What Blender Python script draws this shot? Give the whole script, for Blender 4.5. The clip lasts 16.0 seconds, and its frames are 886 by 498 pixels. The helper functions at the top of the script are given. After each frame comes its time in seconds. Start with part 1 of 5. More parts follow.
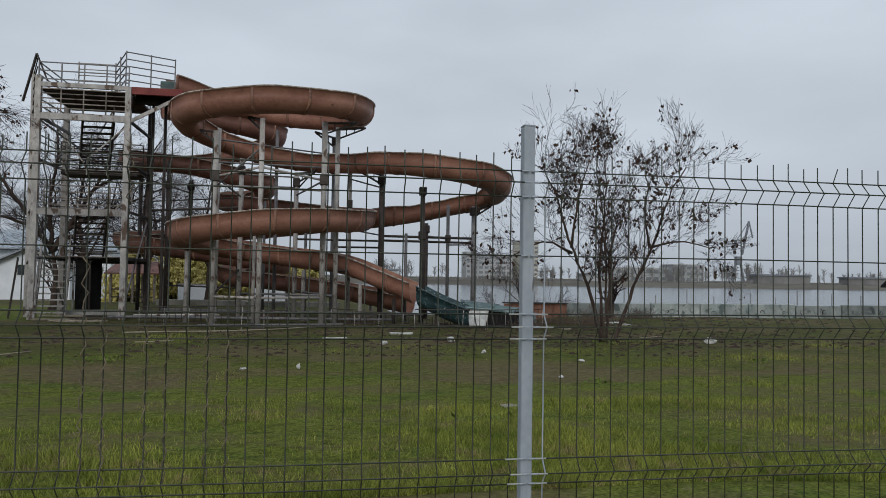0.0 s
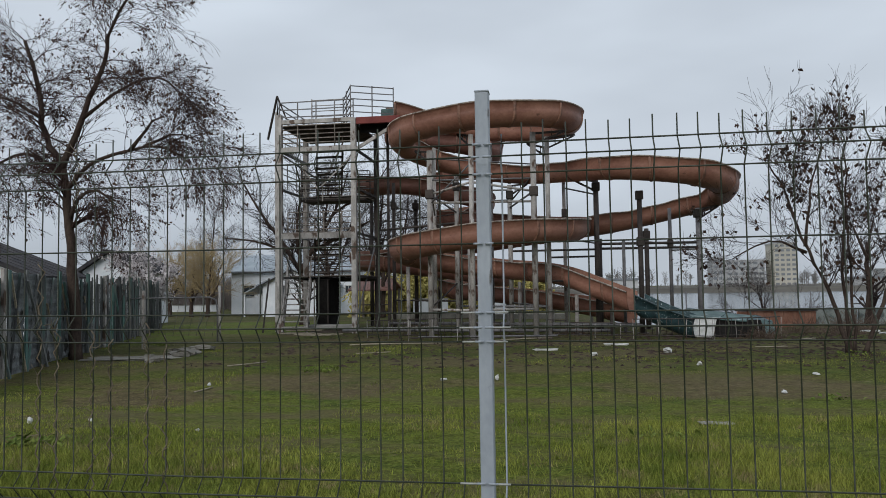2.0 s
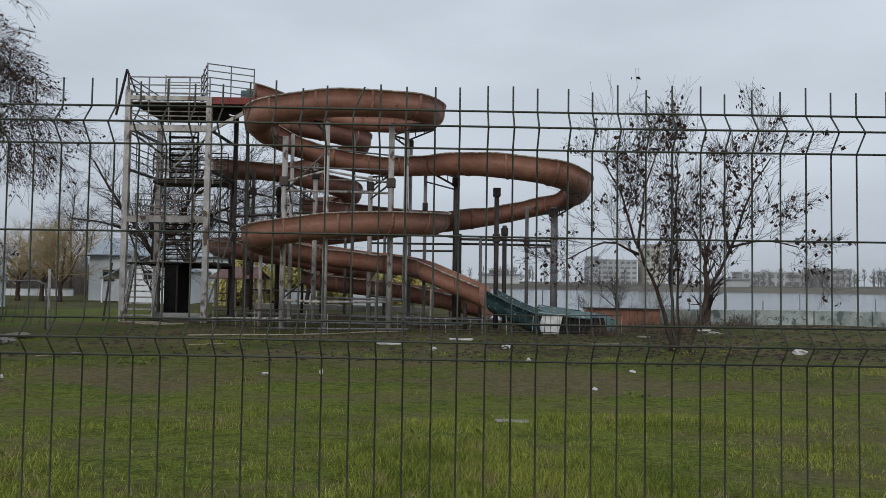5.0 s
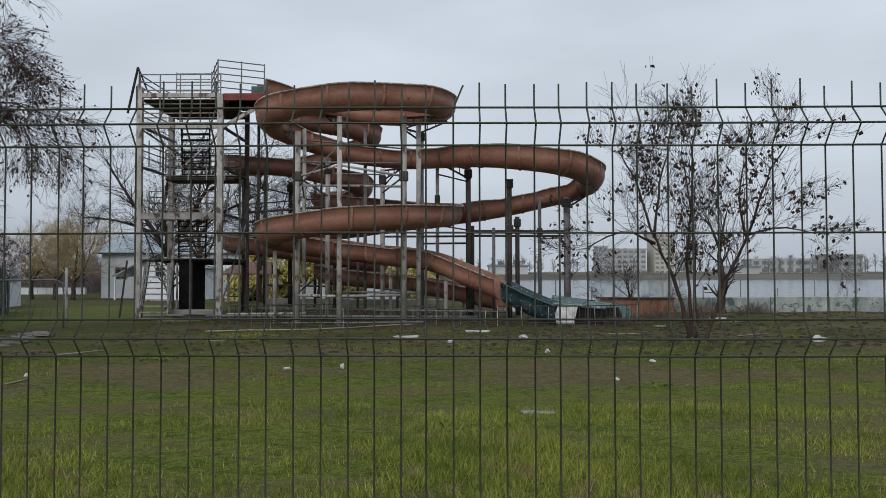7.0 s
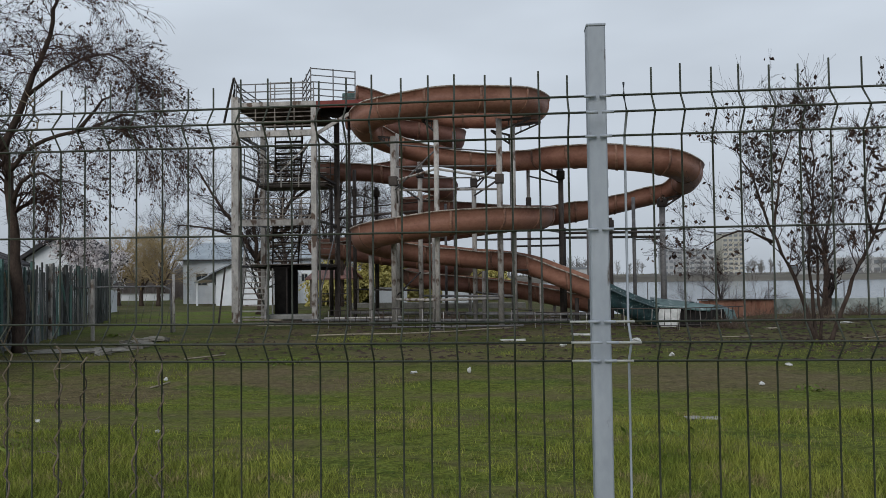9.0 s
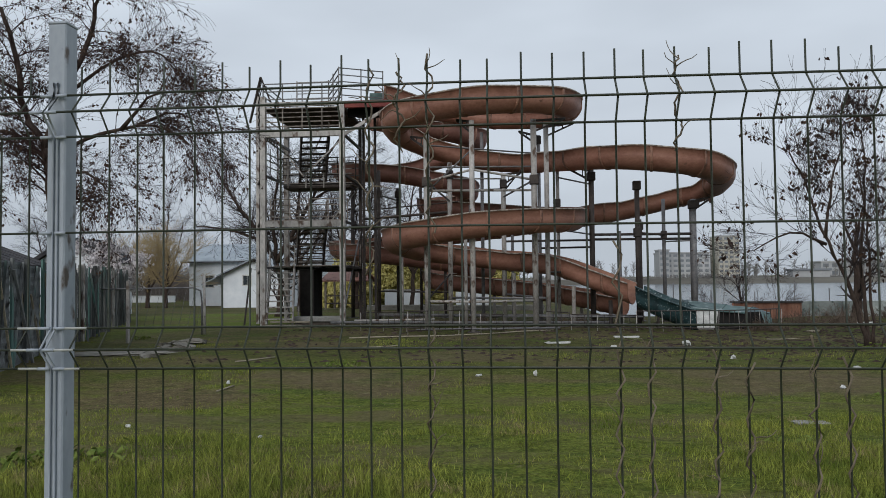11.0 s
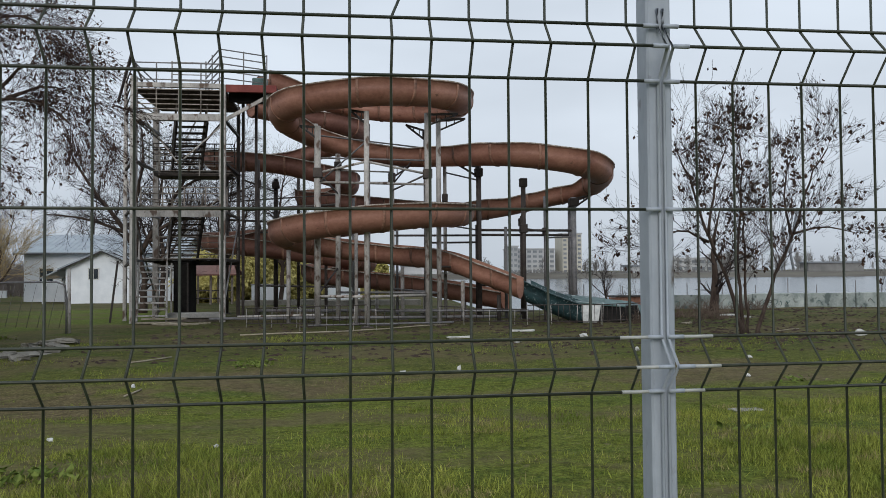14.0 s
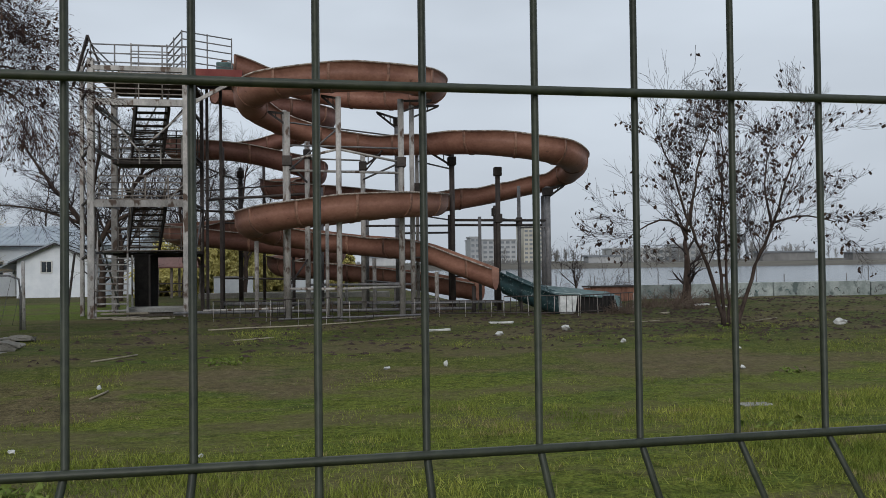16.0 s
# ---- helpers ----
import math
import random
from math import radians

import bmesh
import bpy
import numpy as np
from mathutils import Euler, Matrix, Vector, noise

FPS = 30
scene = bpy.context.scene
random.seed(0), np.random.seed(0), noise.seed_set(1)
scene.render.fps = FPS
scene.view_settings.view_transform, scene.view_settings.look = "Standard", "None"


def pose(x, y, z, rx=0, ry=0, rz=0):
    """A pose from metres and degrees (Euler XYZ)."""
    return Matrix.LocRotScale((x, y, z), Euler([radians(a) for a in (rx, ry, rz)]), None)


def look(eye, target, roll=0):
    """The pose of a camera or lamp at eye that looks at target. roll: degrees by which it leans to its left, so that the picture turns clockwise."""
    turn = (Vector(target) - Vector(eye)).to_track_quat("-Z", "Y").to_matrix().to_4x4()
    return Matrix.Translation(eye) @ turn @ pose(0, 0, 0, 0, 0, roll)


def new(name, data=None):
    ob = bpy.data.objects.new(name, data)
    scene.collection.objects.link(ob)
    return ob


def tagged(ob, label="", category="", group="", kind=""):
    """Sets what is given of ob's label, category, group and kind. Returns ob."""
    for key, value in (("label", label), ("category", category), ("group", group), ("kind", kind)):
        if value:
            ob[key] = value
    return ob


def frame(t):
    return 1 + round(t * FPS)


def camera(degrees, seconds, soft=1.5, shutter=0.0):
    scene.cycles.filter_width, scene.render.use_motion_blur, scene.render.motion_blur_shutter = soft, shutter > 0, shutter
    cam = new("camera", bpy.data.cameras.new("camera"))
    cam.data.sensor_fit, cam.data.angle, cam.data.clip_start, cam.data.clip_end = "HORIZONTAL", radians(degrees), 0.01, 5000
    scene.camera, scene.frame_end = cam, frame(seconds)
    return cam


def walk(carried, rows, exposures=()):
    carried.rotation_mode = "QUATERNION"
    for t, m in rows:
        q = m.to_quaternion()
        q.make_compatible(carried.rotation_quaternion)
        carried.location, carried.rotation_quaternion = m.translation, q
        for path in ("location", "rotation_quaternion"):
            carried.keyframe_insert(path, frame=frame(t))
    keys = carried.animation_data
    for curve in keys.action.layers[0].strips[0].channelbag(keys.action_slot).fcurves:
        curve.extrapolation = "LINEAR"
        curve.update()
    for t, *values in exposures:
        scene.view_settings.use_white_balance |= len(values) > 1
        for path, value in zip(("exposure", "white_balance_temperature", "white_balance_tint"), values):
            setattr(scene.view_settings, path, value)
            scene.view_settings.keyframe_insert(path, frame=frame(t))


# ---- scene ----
cam = camera(62.0, 16.0, 0.85)
PATH = [
    (0, (-0.687, -2.349, 1.739), (-0.352, -0.379, 1.814), 0.9),
    (0.5, (-0.459, -2.094, 1.728), (-0.138, -0.121, 1.805), 0.3),
    (1, (-0.235, -2.074, 1.712), (0.003, -0.09, 1.793), -0.5),
    (1.5, (0.028, -2.046, 1.718), (-0.182, -0.06, 1.818), -0.6),
    (2, (0.2, -2.055, 1.688), (-0.103, -0.081, 1.795), -0.8),
    (2.5, (0.398, -1.827, 1.708), (0.12, 0.151, 1.812), -0.8),
    (3, (0.707, -1.78, 1.705), (0.449, 0.201, 1.8), -0.4),
    (3.5, (0.972, -1.767, 1.724), (0.79, 0.223, 1.813), -0.2),
    (4, (1.157, -1.642, 1.708), (1.171, 0.356, 1.796), 0.4),
    (6.5, (1.371, -1.632, 1.726), (1.327, 0.366, 1.795), 1.4),
    (7, (1.116, -1.642, 1.725), (1.092, 0.357, 1.788), -0.1),
    (7.2, (1.017, -1.626, 1.72), (0.999, 0.373, 1.784), -0.7),
    (7.5, (0.859, -1.569, 1.712), (0.841, 0.43, 1.779), -0.9),
    (7.6, (0.8, -1.573, 1.71), (0.775, 0.426, 1.777), -0.9),
    (8, (0.484, -1.595, 1.672), (0.444, 0.404, 1.742), -0.6),
    (8.5, (0.136, -1.636, 1.705), (0.029, 0.36, 1.774), -0.4),
    (9, (-0.187, -1.561, 1.718), (-0.369, 0.429, 1.792), -0.7),
    (11.5, (-1.911, -1.4, 1.711), (-2.071, 0.592, 1.792), -0.6),
    (12, (-2.212, -1.347, 1.716), (-2.36, 0.646, 1.798), -0.5),
    (12.5, (-2.478, -1.287, 1.702), (-2.333, 0.706, 1.784), -1.0),
    (13, (-2.68, -1.293, 1.704), (-2.45, 0.693, 1.776), -0.6),
    (13.5, (-2.799, -1.153, 1.7), (-2.565, 0.832, 1.765), -0.4),
    (14, (-2.954, -1.069, 1.72), (-2.716, 0.915, 1.782), -0.4),
    (14.5, (-3.173, -0.958, 1.727), (-2.924, 1.026, 1.776), -0.3),
    (15, (-3.259, -0.804, 1.721), (-2.993, 1.178, 1.761), -0.5),
    (15.2, (-3.259, -0.718, 1.711), (-2.988, 1.263, 1.752), -0.5),
    (15.5, (-3.271, -0.583, 1.72), (-2.984, 1.396, 1.761), -0.5),
    (15.6, (-3.275, -0.543, 1.723), (-2.983, 1.435, 1.764), -0.5),
    (16, (-3.316, -0.385, 1.719), (-2.973, 1.585, 1.756), -0.7),
]
walk(cam, [(r[0], look(*r[1:])) for r in PATH], [(0.0, 0.05), (0.5, -0.08), (1.0, -0.08), (1.5, 0.15), (3.5, 0.14), (4.0, 0.08), (6.5, 0.19), (9.0, 0.13), (12.0, 0.19), (12.5, 0.05), (13.1, 0.2), (13.5, 0.33), (14.5, 0.36), (15.0, 0.36), (15.4, 0.2), (16.0, 0.16)])


# ---- world and light ----
world = bpy.data.worlds.new("overcast_sky")
scene.world = world
world.use_nodes = True
wt = world.node_tree
wt.nodes.clear()
w_out = wt.nodes.new("ShaderNodeOutputWorld")
w_bg = wt.nodes.new("ShaderNodeBackground")
w_bg.inputs["Strength"].default_value = 0.1
w_sky = wt.nodes.new("ShaderNodeTexSky")
w_sky.sky_type = "NISHITA"
w_sky.sun_disc = False
w_sky.sun_elevation = radians(42)
w_sky.sun_rotation = radians(200)
w_hsv = wt.nodes.new("ShaderNodeHueSaturation")
w_hsv.inputs["Saturation"].default_value = 0.2
w_co = wt.nodes.new("ShaderNodeTexCoord")
w_map = wt.nodes.new("ShaderNodeMapping")
w_map.inputs["Scale"].default_value = (1.0, 1.0, 3.2)
w_noise = wt.nodes.new("ShaderNodeTexNoise")
w_noise.inputs["Scale"].default_value = 1.7
w_noise.inputs["Detail"].default_value = 4.0
w_noise.inputs["Roughness"].default_value = 0.45
w_ramp = wt.nodes.new("ShaderNodeValToRGB")
w_ramp.color_ramp.elements[0].position = 0.34
w_ramp.color_ramp.elements[0].color = (4.2, 4.72, 5.4, 1)
w_ramp.color_ramp.elements[1].position = 0.68
w_ramp.color_ramp.elements[1].color = (5.9, 6.6, 7.45, 1)
w_mix = wt.nodes.new("ShaderNodeMix")
w_mix.data_type = "RGBA"
w_mix.inputs["Factor"].default_value = 0.93
wt.links.new(w_sky.outputs["Color"], w_hsv.inputs["Color"])
wt.links.new(w_co.outputs["Generated"], w_map.inputs["Vector"])
wt.links.new(w_map.outputs["Vector"], w_noise.inputs["Vector"])
wt.links.new(w_noise.outputs["Fac"], w_ramp.inputs["Fac"])
wt.links.new(w_hsv.outputs["Color"], w_mix.inputs["A"])
wt.links.new(w_ramp.outputs["Color"], w_mix.inputs["B"])
# an overcast sky is brighter overhead than at the horizon
w_sep = wt.nodes.new("ShaderNodeSeparateXYZ")
w_lift = wt.nodes.new("ShaderNodeMapRange")
w_lift.inputs["From Min"].default_value = 0.0
w_lift.inputs["From Max"].default_value = 1.0
w_lift.inputs["To Min"].default_value = 0.81
w_lift.inputs["To Max"].default_value = 1.45
w_mul = wt.nodes.new("ShaderNodeMix")
w_mul.data_type = "RGBA"
w_mul.blend_type = "MULTIPLY"
w_mul.inputs["Factor"].default_value = 1.0
wt.links.new(w_co.outputs["Generated"], w_sep.inputs["Vector"])
wt.links.new(w_sep.outputs["Z"], w_lift.inputs["Value"])
wt.links.new(w_mix.outputs["Result"], w_mul.inputs["A"])
wt.links.new(w_lift.outputs["Result"], w_mul.inputs["B"])
wt.links.new(w_mul.outputs["Result"], w_bg.inputs["Color"])
wt.links.new(w_bg.outputs["Background"], w_out.inputs["Surface"])

sun = new("sun", bpy.data.lights.new("sun", "SUN"))
sun.data.energy = 1.0
sun.data.angle = radians(30)
sun.data.color = (1.0, 0.97, 0.93)
sun.matrix_world = look((-16, -44, 32), (0, 20, 0))


# ---- materials ----
def mat(name, a, b, rough=0.7, metal=0.0, scale=4.0, fine=40.0, bump=0.15, vary=0.0, spots=None, stretch=(1, 1, 1), dist=0.01, blades=False):
    """Two mixed tones in two scales of noise, optional spots of a third tone, fine relief, and a shade that varies from object to object."""
    m = bpy.data.materials.new(name)
    m.use_nodes = True
    nt = m.node_tree
    p = nt.nodes["Principled BSDF"]
    p.inputs["Roughness"].default_value = rough
    p.inputs["Metallic"].default_value = metal
    p.inputs["Specular IOR Level"].default_value = 0.12 if rough >= 0.8 else 0.4
    co = nt.nodes.new("ShaderNodeTexCoord")
    mp = nt.nodes.new("ShaderNodeMapping")
    mp.inputs["Scale"].default_value = stretch
    nt.links.new(co.outputs["Object"], mp.inputs["Vector"])
    n1 = nt.nodes.new("ShaderNodeTexNoise")
    n1.inputs["Scale"].default_value = scale
    n1.inputs["Detail"].default_value = 6
    n1.inputs["Roughness"].default_value = 0.65
    n2 = nt.nodes.new("ShaderNodeTexNoise")
    n2.inputs["Scale"].default_value = fine
    n2.inputs["Detail"].default_value = 3
    for n in (n1, n2):
        nt.links.new(mp.outputs["Vector"], n.inputs["Vector"])
    add = nt.nodes.new("ShaderNodeMath")
    add.operation = "MULTIPLY_ADD"
    add.inputs[1].default_value = 0.35
    nt.links.new(n2.outputs["Fac"], add.inputs[0])
    nt.links.new(n1.outputs["Fac"], add.inputs[2])
    ramp = nt.nodes.new("ShaderNodeValToRGB")
    ramp.color_ramp.elements[0].position = 0.5
    ramp.color_ramp.elements[0].color = (*a, 1)
    ramp.color_ramp.elements[1].position = 0.86
    ramp.color_ramp.elements[1].color = (*b, 1)
    nt.links.new(add.outputs[0], ramp.inputs["Fac"])
    col = ramp.outputs["Color"]
    if spots:
        n3 = nt.nodes.new("ShaderNodeTexNoise")
        n3.inputs["Scale"].default_value = spots[1]
        n3.inputs["Detail"].default_value = 5
        nt.links.new(mp.outputs["Vector"], n3.inputs["Vector"])
        r3 = nt.nodes.new("ShaderNodeValToRGB")
        r3.color_ramp.elements[0].position = spots[2]
        r3.color_ramp.elements[1].position = min(0.99, spots[2] + 0.08)
        nt.links.new(n3.outputs["Fac"], r3.inputs["Fac"])
        mx = nt.nodes.new("ShaderNodeMix")
        mx.data_type = "RGBA"
        nt.links.new(r3.outputs["Color"], mx.inputs["Factor"])
        nt.links.new(col, mx.inputs["A"])
        mx.inputs["B"].default_value = (*spots[0], 1)
        col = mx.outputs["Result"]
    if vary:
        oi = nt.nodes.new("ShaderNodeObjectInfo")
        mr = nt.nodes.new("ShaderNodeMapRange")
        mr.inputs["To Min"].default_value = 1 - vary
        mr.inputs["To Max"].default_value = 1 + vary
        src = oi.outputs["Random"]
        if blades:
            src = nt.nodes.new("ShaderNodeNewGeometry").outputs["Random Per Island"]
        nt.links.new(src, mr.inputs["Value"])
        hs = nt.nodes.new("ShaderNodeHueSaturation")
        nt.links.new(mr.outputs["Result"], hs.inputs["Value"])
        nt.links.new(col, hs.inputs["Color"])
        col = hs.outputs["Color"]
    nt.links.new(col, p.inputs["Base Color"])
    if bump:
        bp = nt.nodes.new("ShaderNodeBump")
        bp.inputs["Strength"].default_value = bump
        bp.inputs["Distance"].default_value = dist
        nt.links.new(add.outputs[0], bp.inputs["Height"])
        nt.links.new(bp.outputs["Normal"], p.inputs["Normal"])
    return m


M_wire = mat("green_coated_wire", (0.014, 0.019, 0.011), (0.043, 0.048, 0.029), 0.48, 0, 30, 200, 0.1, 0.2)
M_wire_paint = mat("wire_under_grey_paint", (0.30, 0.31, 0.30), (0.44, 0.44, 0.41), 0.6, 0, 20, 120, 0.2)
M_post = mat("grey_painted_post", (0.27, 0.30, 0.34), (0.36, 0.39, 0.43), 0.55, 0, 9, 70, 0.2, 0, ((0.085, 0.065, 0.052), 22, 0.625), (1, 1, 0.5), 0.003)
M_slide = mat("weathered_brown_fibreglass", (0.215, 0.095, 0.066), (0.37, 0.185, 0.132), 0.5, 0, 0.9, 9, 0.12, 0.10, ((0.15, 0.072, 0.05), 5.0, 0.67), (1, 1, 1.6), 0.01)
M_slide_in = mat("darker_slide_inside", (0.16, 0.07, 0.045), (0.3, 0.15, 0.10), 0.6, 0, 1.2, 9, 0.12, 0.1)
M_rim = mat("mottled_slide_rim", (0.10, 0.075, 0.06), (0.52, 0.46, 0.40), 0.8, 0, 6, 30, 0.2, 0.2)
M_slide_maroon = mat("maroon_fibreglass", (0.15, 0.066, 0.05), (0.27, 0.13, 0.10), 0.55, 0, 0.9, 9, 0.12, 0.12, ((0.08, 0.04, 0.03), 5.0, 0.67), (1, 1, 1.6), 0.01)
M_joint = mat("dark_slide_joint", (0.10, 0.05, 0.035), (0.36, 0.19, 0.13), 0.6, 0, 2.5, 14, 0.2, 0.3)
M_blue = mat("teal_chute_worn", (0.010, 0.022, 0.026), (0.028, 0.07, 0.075), 0.55, 0, 2.5, 16, 0.2, 0.1, ((0.30, 0.36, 0.36), 14, 0.61))
M_teal = mat("pale_teal_panel", (0.035, 0.072, 0.07), (0.115, 0.185, 0.175), 0.6, 0, 1.5, 14, 0.2, 0.15, ((0.32, 0.36, 0.35), 2.6, 0.6))
M_orange = mat("rusty_orange_panel", (0.20, 0.085, 0.055), (0.34, 0.18, 0.125), 0.8, 0, 1.4, 14, 0.3, 0.12)
M_pole = mat("flaking_pale_pole", (0.22, 0.205, 0.19), (0.46, 0.43, 0.40), 0.7, 0, 3, 30, 0.3, 0.22, ((0.10, 0.066, 0.048), 4, 0.555), (1, 1, 0.5))
M_dark = mat("dark_rusted_steel", (0.030, 0.025, 0.024), (0.075, 0.06, 0.052), 0.75, 0.2, 3, 30, 0.3, 0.2)
M_red = mat("red_oxide_steel", (0.13, 0.02, 0.018), (0.21, 0.045, 0.035), 0.7, 0, 2, 25, 0.2)
M_rail = mat("grey_steel_rail", (0.10, 0.10, 0.105), (0.22, 0.21, 0.21), 0.6, 0.2, 4, 30, 0.2, 0.2)
M_stair = mat("dark_rusted_step", (0.040, 0.031, 0.027), (0.115, 0.09, 0.075), 0.85, 0, 4, 30, 0.3, 0.25)
M_rusty = mat("rust_stained_timber", (0.085, 0.066, 0.054), (0.30, 0.265, 0.235), 0.8, 0, 4, 30, 0.3, 0.3)
M_tread = mat("worn_step", (0.10, 0.085, 0.07), (0.22, 0.19, 0.165), 0.8, 0, 4, 30, 0.3, 0.25)
M_conc = mat("rough_concrete", (0.20, 0.195, 0.18), (0.36, 0.345, 0.32), 0.9, 0, 1.5, 22, 0.4, 0.15)
M_lakewall = mat("stained_lake_wall", (0.165, 0.19, 0.18), (0.35, 0.375, 0.355), 0.9, 0, 1.6, 12, 0.3, 0.3, ((0.10, 0.12, 0.115), 2.6, 0.57))
# near-black of the pool tarps, and of the shade painted into the cabin
M_black = mat("black_tarp_and_shade", (0.008, 0.007, 0.007), (0.02, 0.018, 0.016), 0.9, 0, 3, 20, 0.2)
M_house = mat("white_render", (0.60, 0.63, 0.66), (0.74, 0.76, 0.78), 0.85, 0, 1.0, 30, 0.15)
M_roof = mat("blue_grey_sheet_roof", (0.25, 0.285, 0.315), (0.35, 0.39, 0.42), 0.5, 0.2, 0.8, 12, 0.2)
M_roof_dark = mat("dark_roof_tiles", (0.03, 0.03, 0.035), (0.07, 0.065, 0.065), 0.8, 0, 1.5, 12, 0.3)
M_glass = mat("dark_window_glass", (0.02, 0.025, 0.03), (0.05, 0.06, 0.07), 0.12, 0, 1, 4, 0.0)
M_bark = mat("dark_bark", (0.028, 0.020, 0.017), (0.085, 0.062, 0.05), 0.95, 0, 6, 50, 0.6, 0.15, None, (1, 1, 0.3))
M_twig = mat("fine_twig", (0.028, 0.022, 0.022), (0.06, 0.048, 0.045), 0.95, 0, 5, 40, 0.0, 0.15)
M_thicket = mat("grey_brown_twigs", (0.09, 0.075, 0.07), (0.19, 0.165, 0.15), 0.95, 0, 0.3, 6, 0.0)
M_tan = mat("tan_twig", (0.24, 0.18, 0.10), (0.40, 0.31, 0.17), 0.9, 0, 0.6, 6, 0.0)
M_reed = mat("dead_brush", (0.07, 0.05, 0.04), (0.17, 0.125, 0.095), 0.95, 0, 4, 30, 0.0, 0.2)
M_redtwig = mat("reddish_twig", (0.034, 0.020, 0.019), (0.075, 0.046, 0.042), 0.95, 0, 5, 40, 0.0, 0.15)
M_dead = mat("withered_leaf", (0.035, 0.024, 0.024), (0.10, 0.06, 0.04), 0.9, 0, 3, 20, 0.0, 0.2)
M_blossom = mat("white_blossom", (0.5, 0.46, 0.47), (0.75, 0.7, 0.7), 0.9, 0, 3, 20, 0.0)
M_willow = mat("yellow_green_leaf", (0.38, 0.335, 0.10), (0.56, 0.49, 0.20), 0.9, 0, 0.6, 6, 0.0)
M_bank = mat("brown_far_bank", (0.085, 0.078, 0.068), (0.15, 0.14, 0.12), 1.0, 0, 0.05, 0.5, 0.0, 0, None, (0.2, 1, 1))
# the distance haze on the far woods is put into this pale grey
M_far = mat("hazy_far_wood", (0.15, 0.145, 0.14), (0.24, 0.235, 0.225), 1.0, 0, 0.05, 0.5, 0.0)
M_farwall = mat("far_pale_wall", (0.34, 0.345, 0.35), (0.45, 0.45, 0.445), 0.9, 0, 0.1, 1, 0.0, 0.12)
M_faryellow = mat("far_yellow_wall", (0.42, 0.395, 0.33), (0.52, 0.49, 0.42), 0.9, 0, 0.1, 1, 0.0)
M_fardark = mat("far_window_band", (0.15, 0.165, 0.18), (0.22, 0.235, 0.25), 0.6, 0, 0.3, 2, 0.0)
M_fence_l = mat("weathered_grey_board", (0.055, 0.058, 0.058), (0.19, 0.195, 0.19), 0.9, 0, 3, 26, 0.4, 0.45, ((0.085, 0.15, 0.135), 1.6, 0.56), (1, 1, 0.2))
M_sheet = mat("stained_fence_sheet", (0.09, 0.10, 0.105), (0.27, 0.285, 0.29), 0.8, 0, 2.2, 24, 0.3, 0.25, ((0.035, 0.033, 0.03), 2.4, 0.57))
M_path = mat("dusty_concrete_path", (0.12, 0.112, 0.095), (0.25, 0.235, 0.205), 0.95, 0, 1.5, 22, 0.5, 0.15)
M_litter = mat("dirty_white_plastic", (0.36, 0.36, 0.34), (0.62, 0.61, 0.58), 0.6, 0, 6, 40, 0.1, 0.1)
M_plank = mat("pale_plank", (0.20, 0.17, 0.12), (0.36, 0.32, 0.25), 0.9, 0, 5, 40, 0.3, 0.2)
M_vine = mat("dry_vine", (0.085, 0.068, 0.05), (0.25, 0.205, 0.15), 0.9, 0, 20, 90, 0.2)
M_weed = mat("weed_leaf", (0.065, 0.105, 0.02), (0.17, 0.205, 0.05), 0.9, 0, 3, 20, 0.0)


